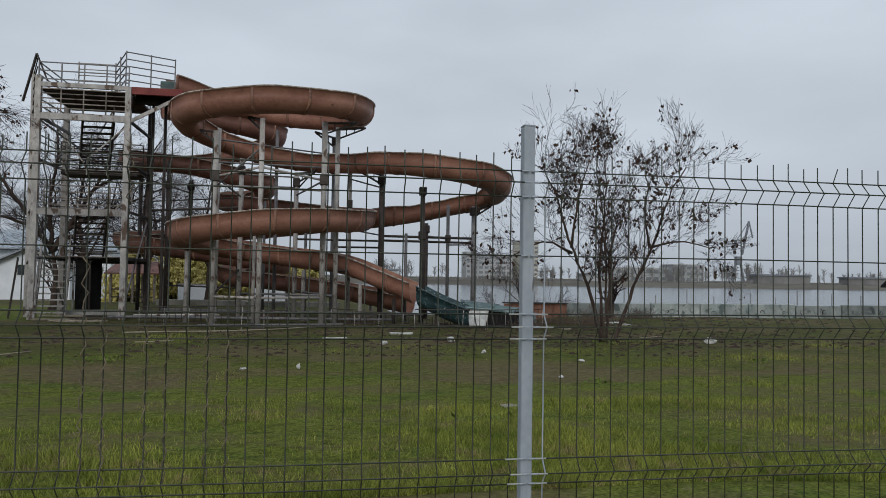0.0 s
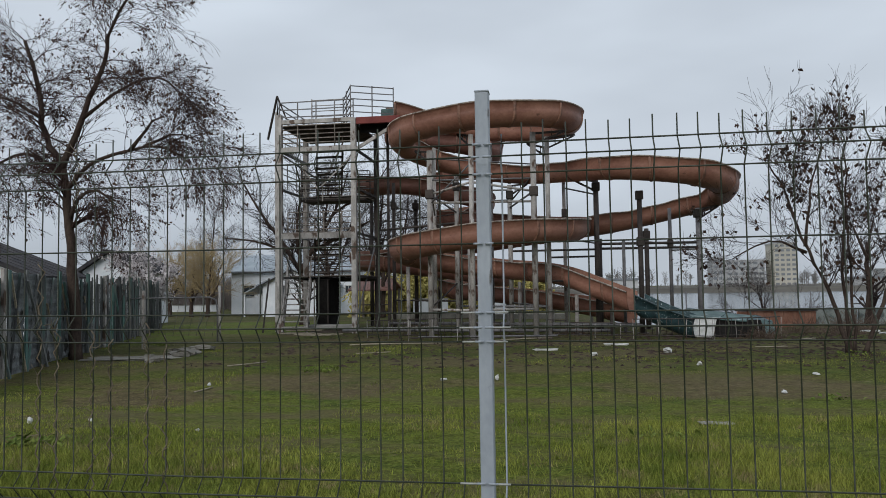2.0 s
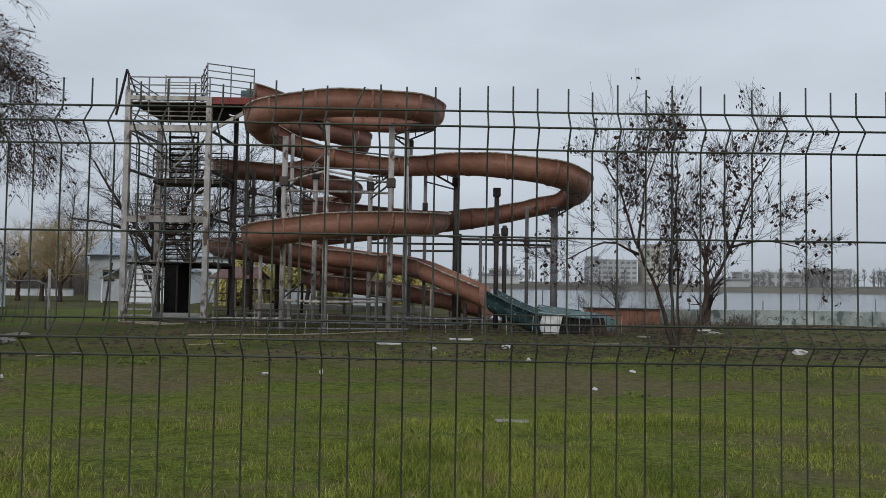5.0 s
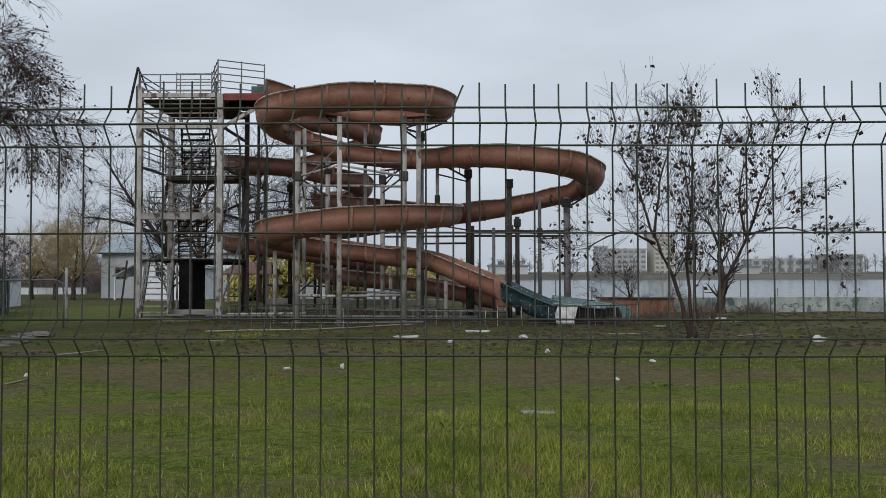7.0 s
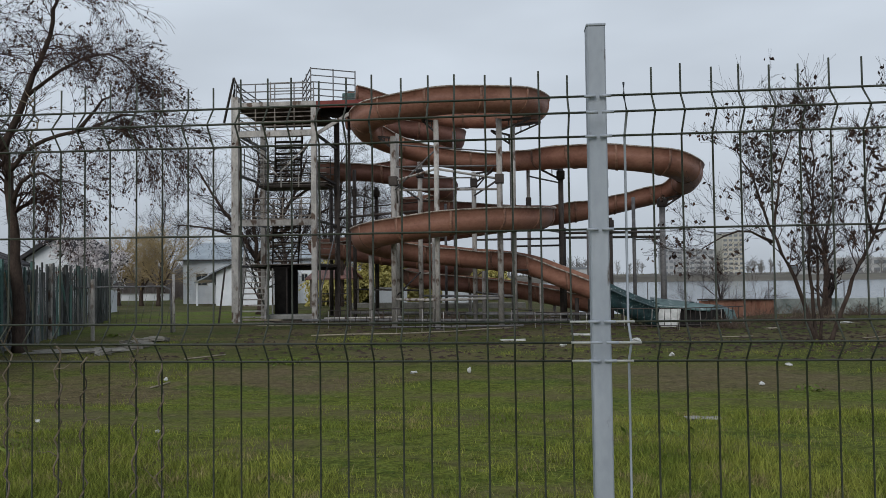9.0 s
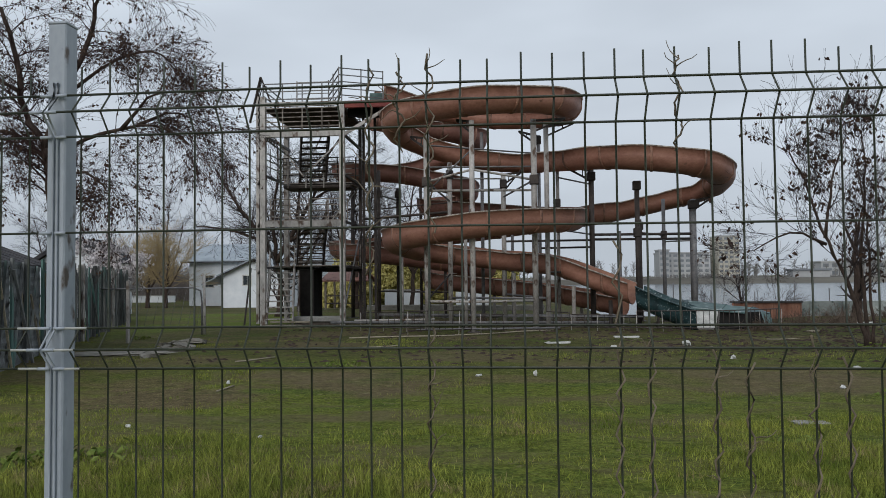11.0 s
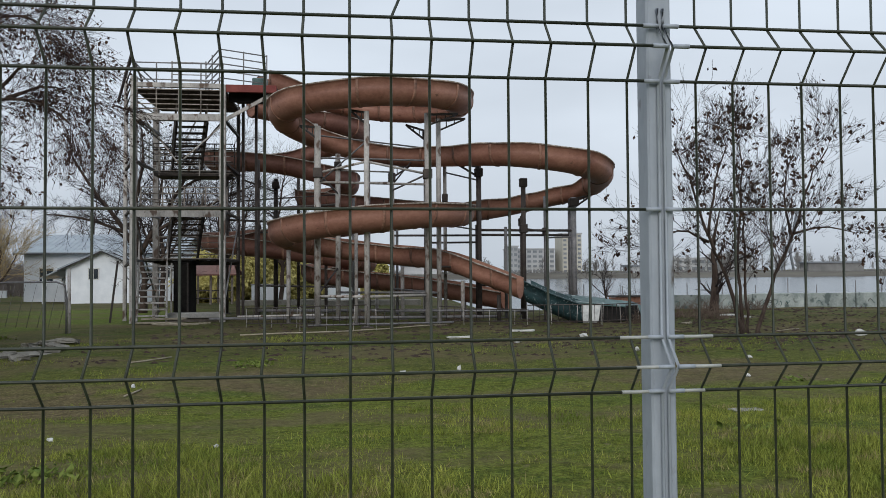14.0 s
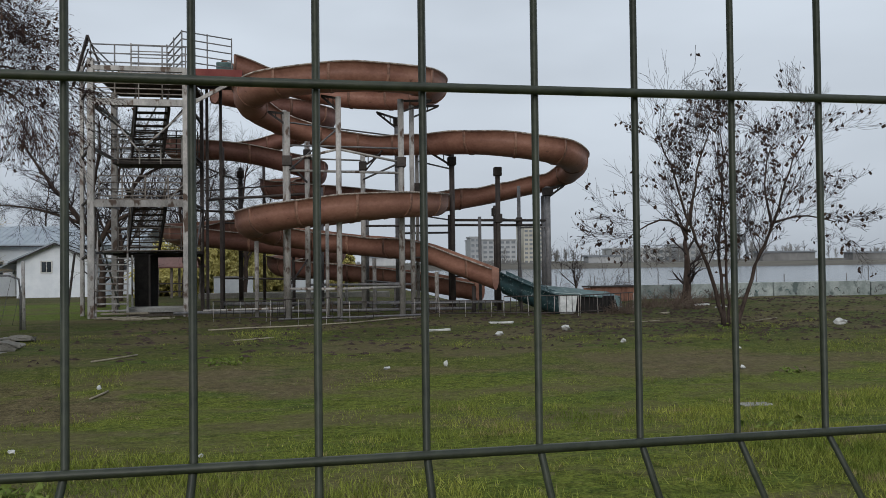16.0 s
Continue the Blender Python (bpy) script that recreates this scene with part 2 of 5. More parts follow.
def ground_material():
    m = bpy.data.materials.new("patchy_lawn_soil")
    m.use_nodes = True
    nt = m.node_tree
    p = nt.nodes["Principled BSDF"]
    p.inputs["Roughness"].default_value = 0.95
    p.inputs["Specular IOR Level"].default_value = 0.08
    co = nt.nodes.new("ShaderNodeTexCoord")

    def nz(scale, detail, sx=1.0):
        mp = nt.nodes.new("ShaderNodeMapping")
        mp.inputs["Scale"].default_value = (sx, 1, 1)
        nt.links.new(co.outputs["Object"], mp.inputs["Vector"])
        n = nt.nodes.new("ShaderNodeTexNoise")
        n.inputs["Scale"].default_value = scale
        n.inputs["Detail"].default_value = detail
        n.inputs["Roughness"].default_value = 0.65
        nt.links.new(mp.outputs["Vector"], n.inputs["Vector"])
        return n.outputs["Fac"]

    def ramp(src, p0, c0, p1, c1):
        r = nt.nodes.new("ShaderNodeValToRGB")
        r.color_ramp.elements[0].position, r.color_ramp.elements[0].color = p0, (*c0, 1)
        r.color_ramp.elements[1].position, r.color_ramp.elements[1].color = p1, (*c1, 1)
        nt.links.new(src, r.inputs["Fac"])
        return r.outputs["Color"]

    def mix(fac, a, b):
        x = nt.nodes.new("ShaderNodeMix")
        x.data_type = "RGBA"
        nt.links.new(fac, x.inputs["Factor"])
        nt.links.new(a, x.inputs["A"])
        nt.links.new(b, x.inputs["B"])
        return x.outputs["Result"]

    fine = nz(14, 6)
    sep = nt.nodes.new("ShaderNodeSeparateXYZ")
    nt.links.new(co.outputs["Object"], sep.inputs[0])

    def calc(op, a, b):
        n = nt.nodes.new("ShaderNodeMath")
        n.operation = op
        n.use_clamp = False
        for k, s in enumerate((a, b)):
            if isinstance(s, (int, float)):
                n.inputs[k].default_value = s
            else:
                nt.links.new(s, n.inputs[k])
        return n.outputs[0]

    black, white = (0, 0, 0), (1, 1, 1)
    lush = ramp(fine, 0.3, (0.052, 0.074, 0.011), 0.75, (0.154, 0.167, 0.031))
    thin = ramp(fine, 0.3, (0.036, 0.042, 0.012), 0.75, (0.097, 0.097, 0.034))
    soil = ramp(nz(9, 6), 0.3, (0.066, 0.048, 0.028), 0.75, (0.165, 0.126, 0.076))
    # trodden bare strip across the lawn, with a wandering edge
    wander = calc("MULTIPLY", calc("SUBTRACT", nz(0.5, 4, 0.6), 0.5), 7.0)
    strip = calc("ABSOLUTE", calc("ADD", calc("SUBTRACT", sep.outputs["Y"], 12.0), wander), 0.0)
    strip = ramp(strip, 0.0, white, 1.0, black)
    bare = ramp(nz(0.45, 5, 0.5), 0.47, black, 0.58, white)
    far = ramp(calc("MULTIPLY", calc("ADD", sep.outputs["Y"], wander), 0.04), 0.42, black, 0.66, white)
    col = mix(far, lush, thin)
    col = mix(calc("MULTIPLY", strip, 0.75), col, soil)
    # worn brown patch in front of the stair tower, greener tufts here and there
    px = calc("MULTIPLY", calc("ADD", sep.outputs["X"], 7.2), 0.55)
    py = calc("MULTIPLY", calc("ADD", sep.outputs["Y"], -10.3), 0.75)
    ring = calc("ADD", calc("ADD", calc("MULTIPLY", px, px), calc("MULTIPLY", py, py)), calc("MULTIPLY", calc("SUBTRACT", nz(1.3, 5), 0.5), 3.0))
    col = mix(calc("MULTIPLY", ramp(ring, 0.45, white, 1.3, black), 0.85), col, soil)
    qx = calc("MULTIPLY", calc("ADD", sep.outputs["X"], 3.8), 0.62)
    qy = calc("MULTIPLY", calc("ADD", sep.outputs["Y"], -4.9), 1.0)
    worn = calc("ADD", calc("ADD", calc("MULTIPLY", qx, qx), calc("MULTIPLY", qy, qy)), calc("MULTIPLY", calc("SUBTRACT", nz(1.7, 5), 0.5), 2.4))
    col = mix(calc("MULTIPLY", ramp(worn, 0.35, white, 1.3, black), 0.6), col, soil)
    green = ramp(fine, 0.3, (0.030, 0.055, 0.010), 0.75, (0.085, 0.12, 0.025))
    col = mix(calc("MULTIPLY", ramp(nz(0.8, 5, 0.5), 0.52, black, 0.66, white), 0.65), col, green)
    gx = calc("MULTIPLY", calc("ADD", sep.outputs["X"], 15.0), 0.16)
    gy = calc("MULTIPLY", calc("ADD", sep.outputs["Y"], -31.0), 0.1)
    lawn = calc("ADD", calc("ADD", calc("MULTIPLY", gx, gx), calc("MULTIPLY", gy, gy)), calc("MULTIPLY", calc("SUBTRACT", nz(0.6, 4), 0.5), 1.6))
    meadow = ramp(fine, 0.3, (0.075, 0.11, 0.016), 0.75, (0.16, 0.20, 0.04))
    col = mix(calc("MULTIPLY", ramp(lawn, 0.4, white, 1.2, black), 0.85), col, meadow)
    speck = ramp(nz(5.5, 5, 0.6), 0.36, (0.45, 0.43, 0.40), 0.52, white)
    grain = ramp(nz(30, 4), 0.34, (0.40, 0.38, 0.34), 0.62, (1.5, 1.5, 1.45))
    rub = nt.nodes.new("ShaderNodeMix")
    rub.data_type = "RGBA"
    rub.blend_type = "MULTIPLY"
    rub.inputs["Factor"].default_value = 0.8
    nt.links.new(col, rub.inputs["A"])
    nt.links.new(grain, rub.inputs["B"])
    col = rub.outputs["Result"]
    dim = nt.nodes.new("ShaderNodeMix")
    dim.data_type = "RGBA"
    dim.blend_type = "MULTIPLY"
    dim.inputs["Factor"].default_value = 0.7
    nt.links.new(col, dim.inputs["A"])
    nt.links.new(speck, dim.inputs["B"])
    col = dim.outputs["Result"]
    col = mix(calc("MULTIPLY", bare, 0.62), col, soil)
    speck = ramp(nz(5, 6), 0.60, black, 0.68, white)
    dry = ramp(fine, 0.3, (0.12, 0.10, 0.05), 0.8, (0.24, 0.21, 0.12))
    col = mix(calc("MULTIPLY", speck, 0.6), col, dry)
    nt.links.new(col, p.inputs["Base Color"])
    b = nt.nodes.new("ShaderNodeBump")
    b.inputs["Strength"].default_value = 0.7
    b.inputs["Distance"].default_value = 0.05
    nt.links.new(fine, b.inputs["Height"])
    nt.links.new(b.outputs["Normal"], p.inputs["Normal"])
    return m


M_ground = ground_material()
M_grass = mat("grass_blade", (0.083, 0.122, 0.018), (0.28, 0.29, 0.060), 0.8, 0, 0.7, 7, 0.0, 0.5, ((0.24, 0.20, 0.09), 3.2, 0.58), blades=True)
M_water = mat("grey_lake_water", (0.07, 0.085, 0.095), (0.10, 0.115, 0.125), 0.2, 0, 0.05, 1.2, 0.3, 0, None, (0.4, 1, 1), 0.05)


# ---- mesh helpers ----
def mesh_object(name, verts, faces, material, parent=None, label="", smooth=False):
    me = bpy.data.meshes.new(name)
    me.from_pydata([tuple(v) for v in verts], [], [tuple(q) for q in faces])
    me.update()
    for m in material if isinstance(material, (list, tuple)) else [material]:
        me.materials.append(m)
    if smooth:
        me.polygons.foreach_set("use_smooth", [True] * len(me.polygons))
    ob = new(name, me)
    if parent is not None:
        ob.parent = parent
    return tagged(ob, label)


def part(name, bm, material, parent=None, label="", smooth=False):
    me = bpy.data.meshes.new(name)
    bm.to_mesh(me)
    bm.free()
    me.materials.append(material)
    if smooth:
        me.polygons.foreach_set("use_smooth", [True] * len(me.polygons))
    ob = new(name, me)
    if parent is not None:
        ob.parent = parent
    return tagged(ob, label)


def thing(name, at, label, category, group="", kind=""):
    ob = new(name)
    ob.matrix_world = pose(*at)
    ob.empty_display_size = 0.1
    return tagged(ob, label, category, group, kind)


def box_bm(x0, y0, z0, x1, y1, z1, bevel=0.0, bm=None):
    bm = bm or bmesh.new()
    made = bmesh.ops.create_cube(bm, size=1, matrix=Matrix.Translation(((x0 + x1) / 2, (y0 + y1) / 2, (z0 + z1) / 2)) @ Matrix.Diagonal((x1 - x0, y1 - y0, z1 - z0, 1)))
    if bevel:
        edges = {e for v in made["verts"] for e in v.link_edges}
        bmesh.ops.bevel(bm, geom=list(edges), offset=bevel, segments=1, affect="EDGES")
    return bm


def beam_bm(a, b, w, h=None, bm=None):
    """A square bar from a to b."""
    bm = bm or bmesh.new()
    h = h or w
    a, b = Vector(a), Vector(b)
    d = (b - a)
    side = d.cross(Vector((0, 0, 1)))
    side = side.normalized() if side.length > 1e-4 else Vector((1, 0, 0))
    up = side.cross(d).normalized()
    v = []
    for p in (a, b):
        for s, u in ((-1, -1), (1, -1), (1, 1), (-1, 1)):
            v.append(bm.verts.new(p + side * s * w / 2 + up * u * h / 2))
    for q in ((3, 2, 1, 0), (4, 5, 6, 7), (0, 1, 5, 4), (1, 2, 6, 5), (2, 3, 7, 6), (3, 0, 4, 7)):
        bm.faces.new([v[i] for i in q])
    return bm


def rod(points, radii, sides=6):
    """Vertices and faces of a round rod through points."""
    verts, faces = [], []
    pts = [Vector(p) for p in points]
    n = len(pts)
    if not isinstance(radii, (list, tuple)):
        radii = [radii] * n
    for i, p in enumerate(pts):
        d = (pts[min(i + 1, n - 1)] - pts[max(i - 1, 0)]).normalized()
        s = d.cross(Vector((0, 0, 1)) if abs(d.z) < 0.9 else Vector((0, 1, 0))).normalized()
        u = d.cross(s)
        for k in range(sides):
            a = 2 * math.pi * k / sides
            verts.append(p + (s * math.cos(a) + u * math.sin(a)) * radii[i])
    for i in range(n - 1):
        for k in range(sides):
            k2 = (k + 1) % sides
            faces.append((i * sides + k, i * sides + k2, (i + 1) * sides + k2, (i + 1) * sides + k))
    faces.append(tuple(range(sides))[::-1])
    faces.append(tuple((n - 1) * sides + k for k in range(sides)))
    return verts, faces


def rod_part(name, points, radii, material, parent=None, label="", sides=6):
    v, q = rod(points, radii, sides)
    return mesh_object(name, v, q, material, parent, label, smooth=True)


class Soup:
    """Gathers many small pieces into one mesh."""

    def __init__(self):
        self.v, self.f = [], []

    def add(self, verts, faces):
        n = len(self.v)
        self.v.extend(verts)
        self.f.extend([tuple(i + n for i in q) for q in faces])


# ---- ground and water ----
def step_up(u):
    return 1 / (1 + math.exp(-max(-40.0, min(40.0, u))))


def height(x, y):
    z = 0.05 - 0.26 * math.exp(-((y - 10) / 3.6) ** 2)
    z += 0.06 * noise.noise((x * 0.25, y * 0.25, 0)) + 0.03 * noise.noise((x * 0.9, y * 0.9, 4))
    z -= 0.10 * step_up((y - 14) / 2)
    z -= 0.55 * step_up((y - 50) / 3.5) * step_up((-11 - x) / 1.2)
    rise = step_up((x - 9.0) / 0.9)
    z += 0.3 * rise * math.exp(-((y - 24) / 4.2) ** 2)
    if 22 < y < 29 and abs(x) < 12:
        z = z * 0.4
    shore = 31.5 if x > 3.5 else 31.5 + (3.5 - x) * 40
    z -= 3.2 * max(0.0, min(1.0, (y - shore) / 3.5))
    if y > 280:
        z += 4.1 * max(0.0, min(1.0, (y - 280) / 18))
    return z


def build_ground():
    xs = sorted({*np.round(np.arange(-26, 26.01, 0.5), 2), *[s * v for s in (-1, 1) for v in (30, 36, 44, 60, 90, 150, 300, 700, 1500)]})
    ys = sorted({*np.round(np.arange(-6, 40.01, 0.5), 2), -1500, -300, -60, -20, -10, 45, 52, 60, 75, 100, 150, 220, 270, 280, 290, 300, 400, 700, 1500, 3000})
    verts = [(x, y, height(x, y)) for y in ys for x in xs]
    w = len(xs)
    faces = [(j * w + i, j * w + i + 1, (j + 1) * w + i + 1, (j + 1) * w + i) for j in range(len(ys) - 1) for i in range(w - 1)]
    tagged(mesh_object("ground", verts, faces, M_ground, smooth=True), "patchy spring lawn with bare brown soil", "ground", kind="structure")
    v = [(3.0, 30.5, -1.3), (1500, 30.5, -1.3), (1500, 296, -1.3), (-400, 296, -1.3), (-250, 250, -1.3)]
    tagged(mesh_object("water", v, [(0, 1, 2, 3, 4)], M_water), "calm pale grey lake under an overcast sky", "lake", kind="structure")


build_ground()


# ---- water slides ----
def spline(ctrl, step=0.3):
    """Points at even steps along a smooth line through ctrl."""
    c = [Vector(p) for p in ctrl]
    c = [2 * c[0] - c[1], *c, 2 * c[-1] - c[-2]]
    raw = []
    for i in range(1, len(c) - 2):
        p0, p1, p2, p3 = c[i - 1:i + 3]
        for k in range(24):
            u = k / 24
            raw.append(0.5 * ((2 * p1) + (p2 - p0) * u + (2 * p0 - 5 * p1 + 4 * p2 - p3) * u * u + (3 * p1 - p0 - 3 * p2 + p3) * u ** 3))
    raw.append(c[-2])
    out, left = [raw[0]], step
    for a, b in zip(raw, raw[1:]):
        d = (b - a).length
        pos = 0.0
        while d - pos >= left:
            pos += left
            out.append(a.lerp(b, pos / d))
            left = step
        left -= d - pos
    return out


def trough_profile(half, deep, thick=0.03):
    """Outer then inner outline of a half-pipe with a turned-out lip; the rim lies at height 0."""
    outer = [(-half - 0.055, 0.0), (-half - 0.055, -0.045), (-half, -0.05)]
    for k in range(13):
        a = math.pi + math.pi * k / 12
        outer.append((half * math.cos(a), -(deep - half * 0.86) + half * 0.86 * math.sin(a)))
    outer += [(half, -0.05), (half + 0.055, -0.045), (half + 0.055, 0.0)]
    inner = [(half - thick, 0.0)]
    for k in range(9):
        a = -math.pi * k / 8
        inner.append(((half - thick) * math.cos(a), -(deep - half * 0.86) + (half * 0.86 - thick) * math.sin(a)))
    inner.append((-half + thick, 0.0))
    return outer, inner


def build_slide(label, ctrl, per=5, half=0.48, deep=0.74, end_mat=None):
    slide = thing("water_slide", (ctrl[0][0], ctrl[0][1], 0), label, "water slide", "water slides")
    inv = slide.matrix_world.inverted()
    pts = spline(ctrl, 0.32)
    outer, inner = trough_profile(half, deep)
    prof = outer + inner
    n_out, n = len(outer), len(prof)
    rows = []
    for i, p in enumerate(pts):
        d = pts[min(i + 1, len(pts) - 1)] - pts[max(i - 1, 0)]
        side = Vector((d.y, -d.x, 0)).normalized()
        a, b = pts[max(i - 2, 0)], pts[min(i + 2, len(pts) - 1)]
        bend = ((b - p).normalized() - (p - a).normalized()).dot(side)
        bank = max(-0.32, min(0.32, bend * 0.5))
        rows.append([inv @ (p + side * s + Vector((0, 0, z - s * bank))) for s, z in prof])
    for s in range(0, len(rows) - 1, per):
        seg = rows[s:s + per + 1]
        if len(seg) < 2:
            continue
        verts = [v for r in seg for v in r]
        faces, slots = [], []
        for i in range(len(seg) - 1):
            for k in range(n):
                k2 = (k + 1) % n
                faces.append((i * n + k, i * n + k2, (i + 1) * n + k2, (i + 1) * n + k))
                slots.append(2 if k in (0, n_out - 2, n_out - 1, n - 1) else (0 if k < n_out else 1))
        ob = mesh_object("slide_section", verts, faces, [M_slide, M_slide_in, M_rim], slide, smooth=False)
        # sections behind y 31.2 get the darker maroon tone
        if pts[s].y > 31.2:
            ob.data.materials[0] = M_slide_maroon
        ob.data.polygons.foreach_set("material_index", slots)
        ob.data.polygons.foreach_set("use_smooth", [True] * len(slots))
        # bolted joint, standing proud of the shell
        r = seg[0]
        along = (seg[1][n_out // 2] - r[n_out // 2]).normalized()
        core = (r[0] + r[n_out - 1]) / 2 + Vector((0, 0, -deep * 0.45))
        jv = []
        for off, grow in ((-0.045, 1.0), (-0.045, 1.055), (0.045, 1.055), (0.045, 1.0)):
            jv += [core + (v - core) * grow + along * off for v in r[2:n_out - 2]]
        m = n_out - 4
        jf = [(b * m + k, b * m + k + 1, (b + 1) * m + k + 1, (b + 1) * m + k) for b in range(3) for k in range(m - 1)]
        mesh_object("joint_flange", jv, jf, M_joint, slide, smooth=True)
    return slide


SLIDE_A = [(-6.3, 26.9, 9.2), (-4.6, 27.9, 8.9), (-2.3, 28.2, 8.5), (0.0, 27.2, 8.24), (0.8, 25.2, 8.04), (0.0, 23.2, 7.92), (-2.3, 22.2, 7.74),
           (-4.6, 23.1, 7.62), (-5.45, 24.9, 7.5), (-4.75, 26.8, 7.25), (-3.0, 27.7, 6.85), (-1.0, 27.6, 6.58), (0.6, 26.5, 6.44), (2.0, 25.0, 6.27), (3.5, 24.2, 6.07),
           (5.3, 24.5, 5.85), (6.4, 26.1, 5.62), (6.2, 27.7, 5.35), (4.9, 28.5, 5.08), (3.4, 28.7, 4.76), (1.7, 28.9, 4.5), (-1.5, 30.6, 4.2), (-4.8, 33.2, 3.95),
           (-7.6, 35.0, 3.75), (-9.2, 34.4, 3.55), (-9.3, 32.9, 3.4), (-8.0, 31.8, 3.25), (-5.5, 31.5, 2.95), (-3.4, 31.9, 2.65), (-2.4, 33.2, 2.4), (-3.1, 34.6, 2.2),
           (-4.5, 34.4, 2.05), (-4.9, 33.0, 1.95), (-3.6, 31.9, 1.85), (-1.0, 30.6, 1.6), (1.2, 29.5, 1.28), (3.2, 28.0, 0.88)]
SLIDE_B = [(-7.2, 30.4, 9.0), (-5.2, 31.6, 8.85), (-3.6, 32.4, 8.7), (-2.75, 33.7, 8.55), (-3.6, 35.2, 8.3), (-6.0, 36.3, 7.8), (-8.4, 35.6, 7.4), (-9.35, 33.9, 7.18),
           (-8.6, 32.5, 7.05), (-6.4, 32.0, 6.85), (-4.4, 32.3, 6.45), (-3.3, 33.3, 6.2), (-3.4, 34.8, 5.95), (-4.6, 35.3, 5.7), (-5.3, 34.2, 5.5), (-4.3, 33.0, 5.35),
           (-2.8, 32.0, 5.15), (-0.4, 30.0, 4.75), (0.8, 28.4, 4.5), (1.05, 26.6, 4.25), (0.55, 24.2, 4.02), (-0.8, 22.6, 3.88), (-2.6, 22.1, 3.72), (-4.5, 22.9, 3.5),
           (-5.4, 24.6, 3.35), (-4.8, 26.4, 3.15), (-3.3, 27.2, 2.95), (-1.4, 26.7, 2.72), (0.3, 25.5, 2.5), (1.7, 24.7, 1.95), (3.0, 24.0, 1.4)]
build_slide("long brown fibreglass slide winding round the stair tower", SLIDE_A)
build_slide("lower brown fibreglass slide ending in a teal chute", SLIDE_B)


def build_chute():
    """Teal run-out under the brown slide, with worn white patches."""
    ch = thing("slide_chute", (3.05, 23.95, 0), "dark teal slide run-out with flaking white paint", "chute")
    inv = ch.matrix_world.inverted()
    outer, inner = trough_profile(0.52, 0.76)
    prof = outer + inner
    pts = spline([(3.0, 24.0, 1.4), (3.8, 23.6, 1.0), (4.75, 23.1, 0.62)], 0.3)
    rows = []
    for i, p in enumerate(pts):
        d = pts[min(i + 1, len(pts) - 1)] - pts[max(i - 1, 0)]
        side = Vector((d.y, -d.x, 0)).normalized()
        rows.append([inv @ (p + side * s + Vector((0, 0, z))) for s, z in prof])
    n = len(prof)
    faces = [(i * n + k, i * n + (k + 1) % n, (i + 1) * n + (k + 1) % n, (i + 1) * n + k) for i in range(len(rows) - 1) for k in range(n)]
    mesh_object("trough", [v for r in rows for v in r], faces, M_blue, ch, smooth=True)
    for x in (3.5, 4.4):
        part("chute_leg", beam_bm((x - 3.05, -0.2 - (x - 3.0) * 0.4, -0.3), (x - 3.05, -0.2 - (x - 3.0) * 0.4, 0.5), 0.07), M_dark, ch)


build_chute()


# ---- support poles of the slides ----
def build_pole(x, y, top, r=0.085, material=None, bracket=None, collars=(), label="flaking pale steel pole under the slide"):
    z0 = height(x, y) - 0.15
    pole = thing("support_pole", (x, y, z0), label, "support pole", "slide support poles")
    h = top - z0
    rod_part("shaft", [(0, 0, 0), (0, 0, h)], r, material or M_pole, pole, sides=12)
    part("base_plate", box_bm(-0.2, -0.2, 0.12, 0.2, 0.2, 0.17, 0.01), M_dark, pole)
    for c in collars:
        part("collar", box_bm(-r * 1.5, -r * 1.5, c - z0 - 0.16, r * 1.5, r * 1.5, c - z0 + 0.16, 0.02), M_dark, pole)
    if bracket:
        bx, by = bracket
        bm = beam_bm((0, 0, h - 0.05), (bx, by, h + 0.1), 0.07)
        beam_bm((0, 0, h - 0.42), (bx * 0.95, by * 0.95, h + 0.06), 0.06, bm=bm)
        for k in (0.3, 0.6):
            beam_bm((bx * k, by * k, h - 0.05 + 0.15 * k), (bx * k, by * k, h - 0.42 + 0.48 * k), 0.035, bm=bm)
        part("bracket", bm, M_dark, pole)
    return pole


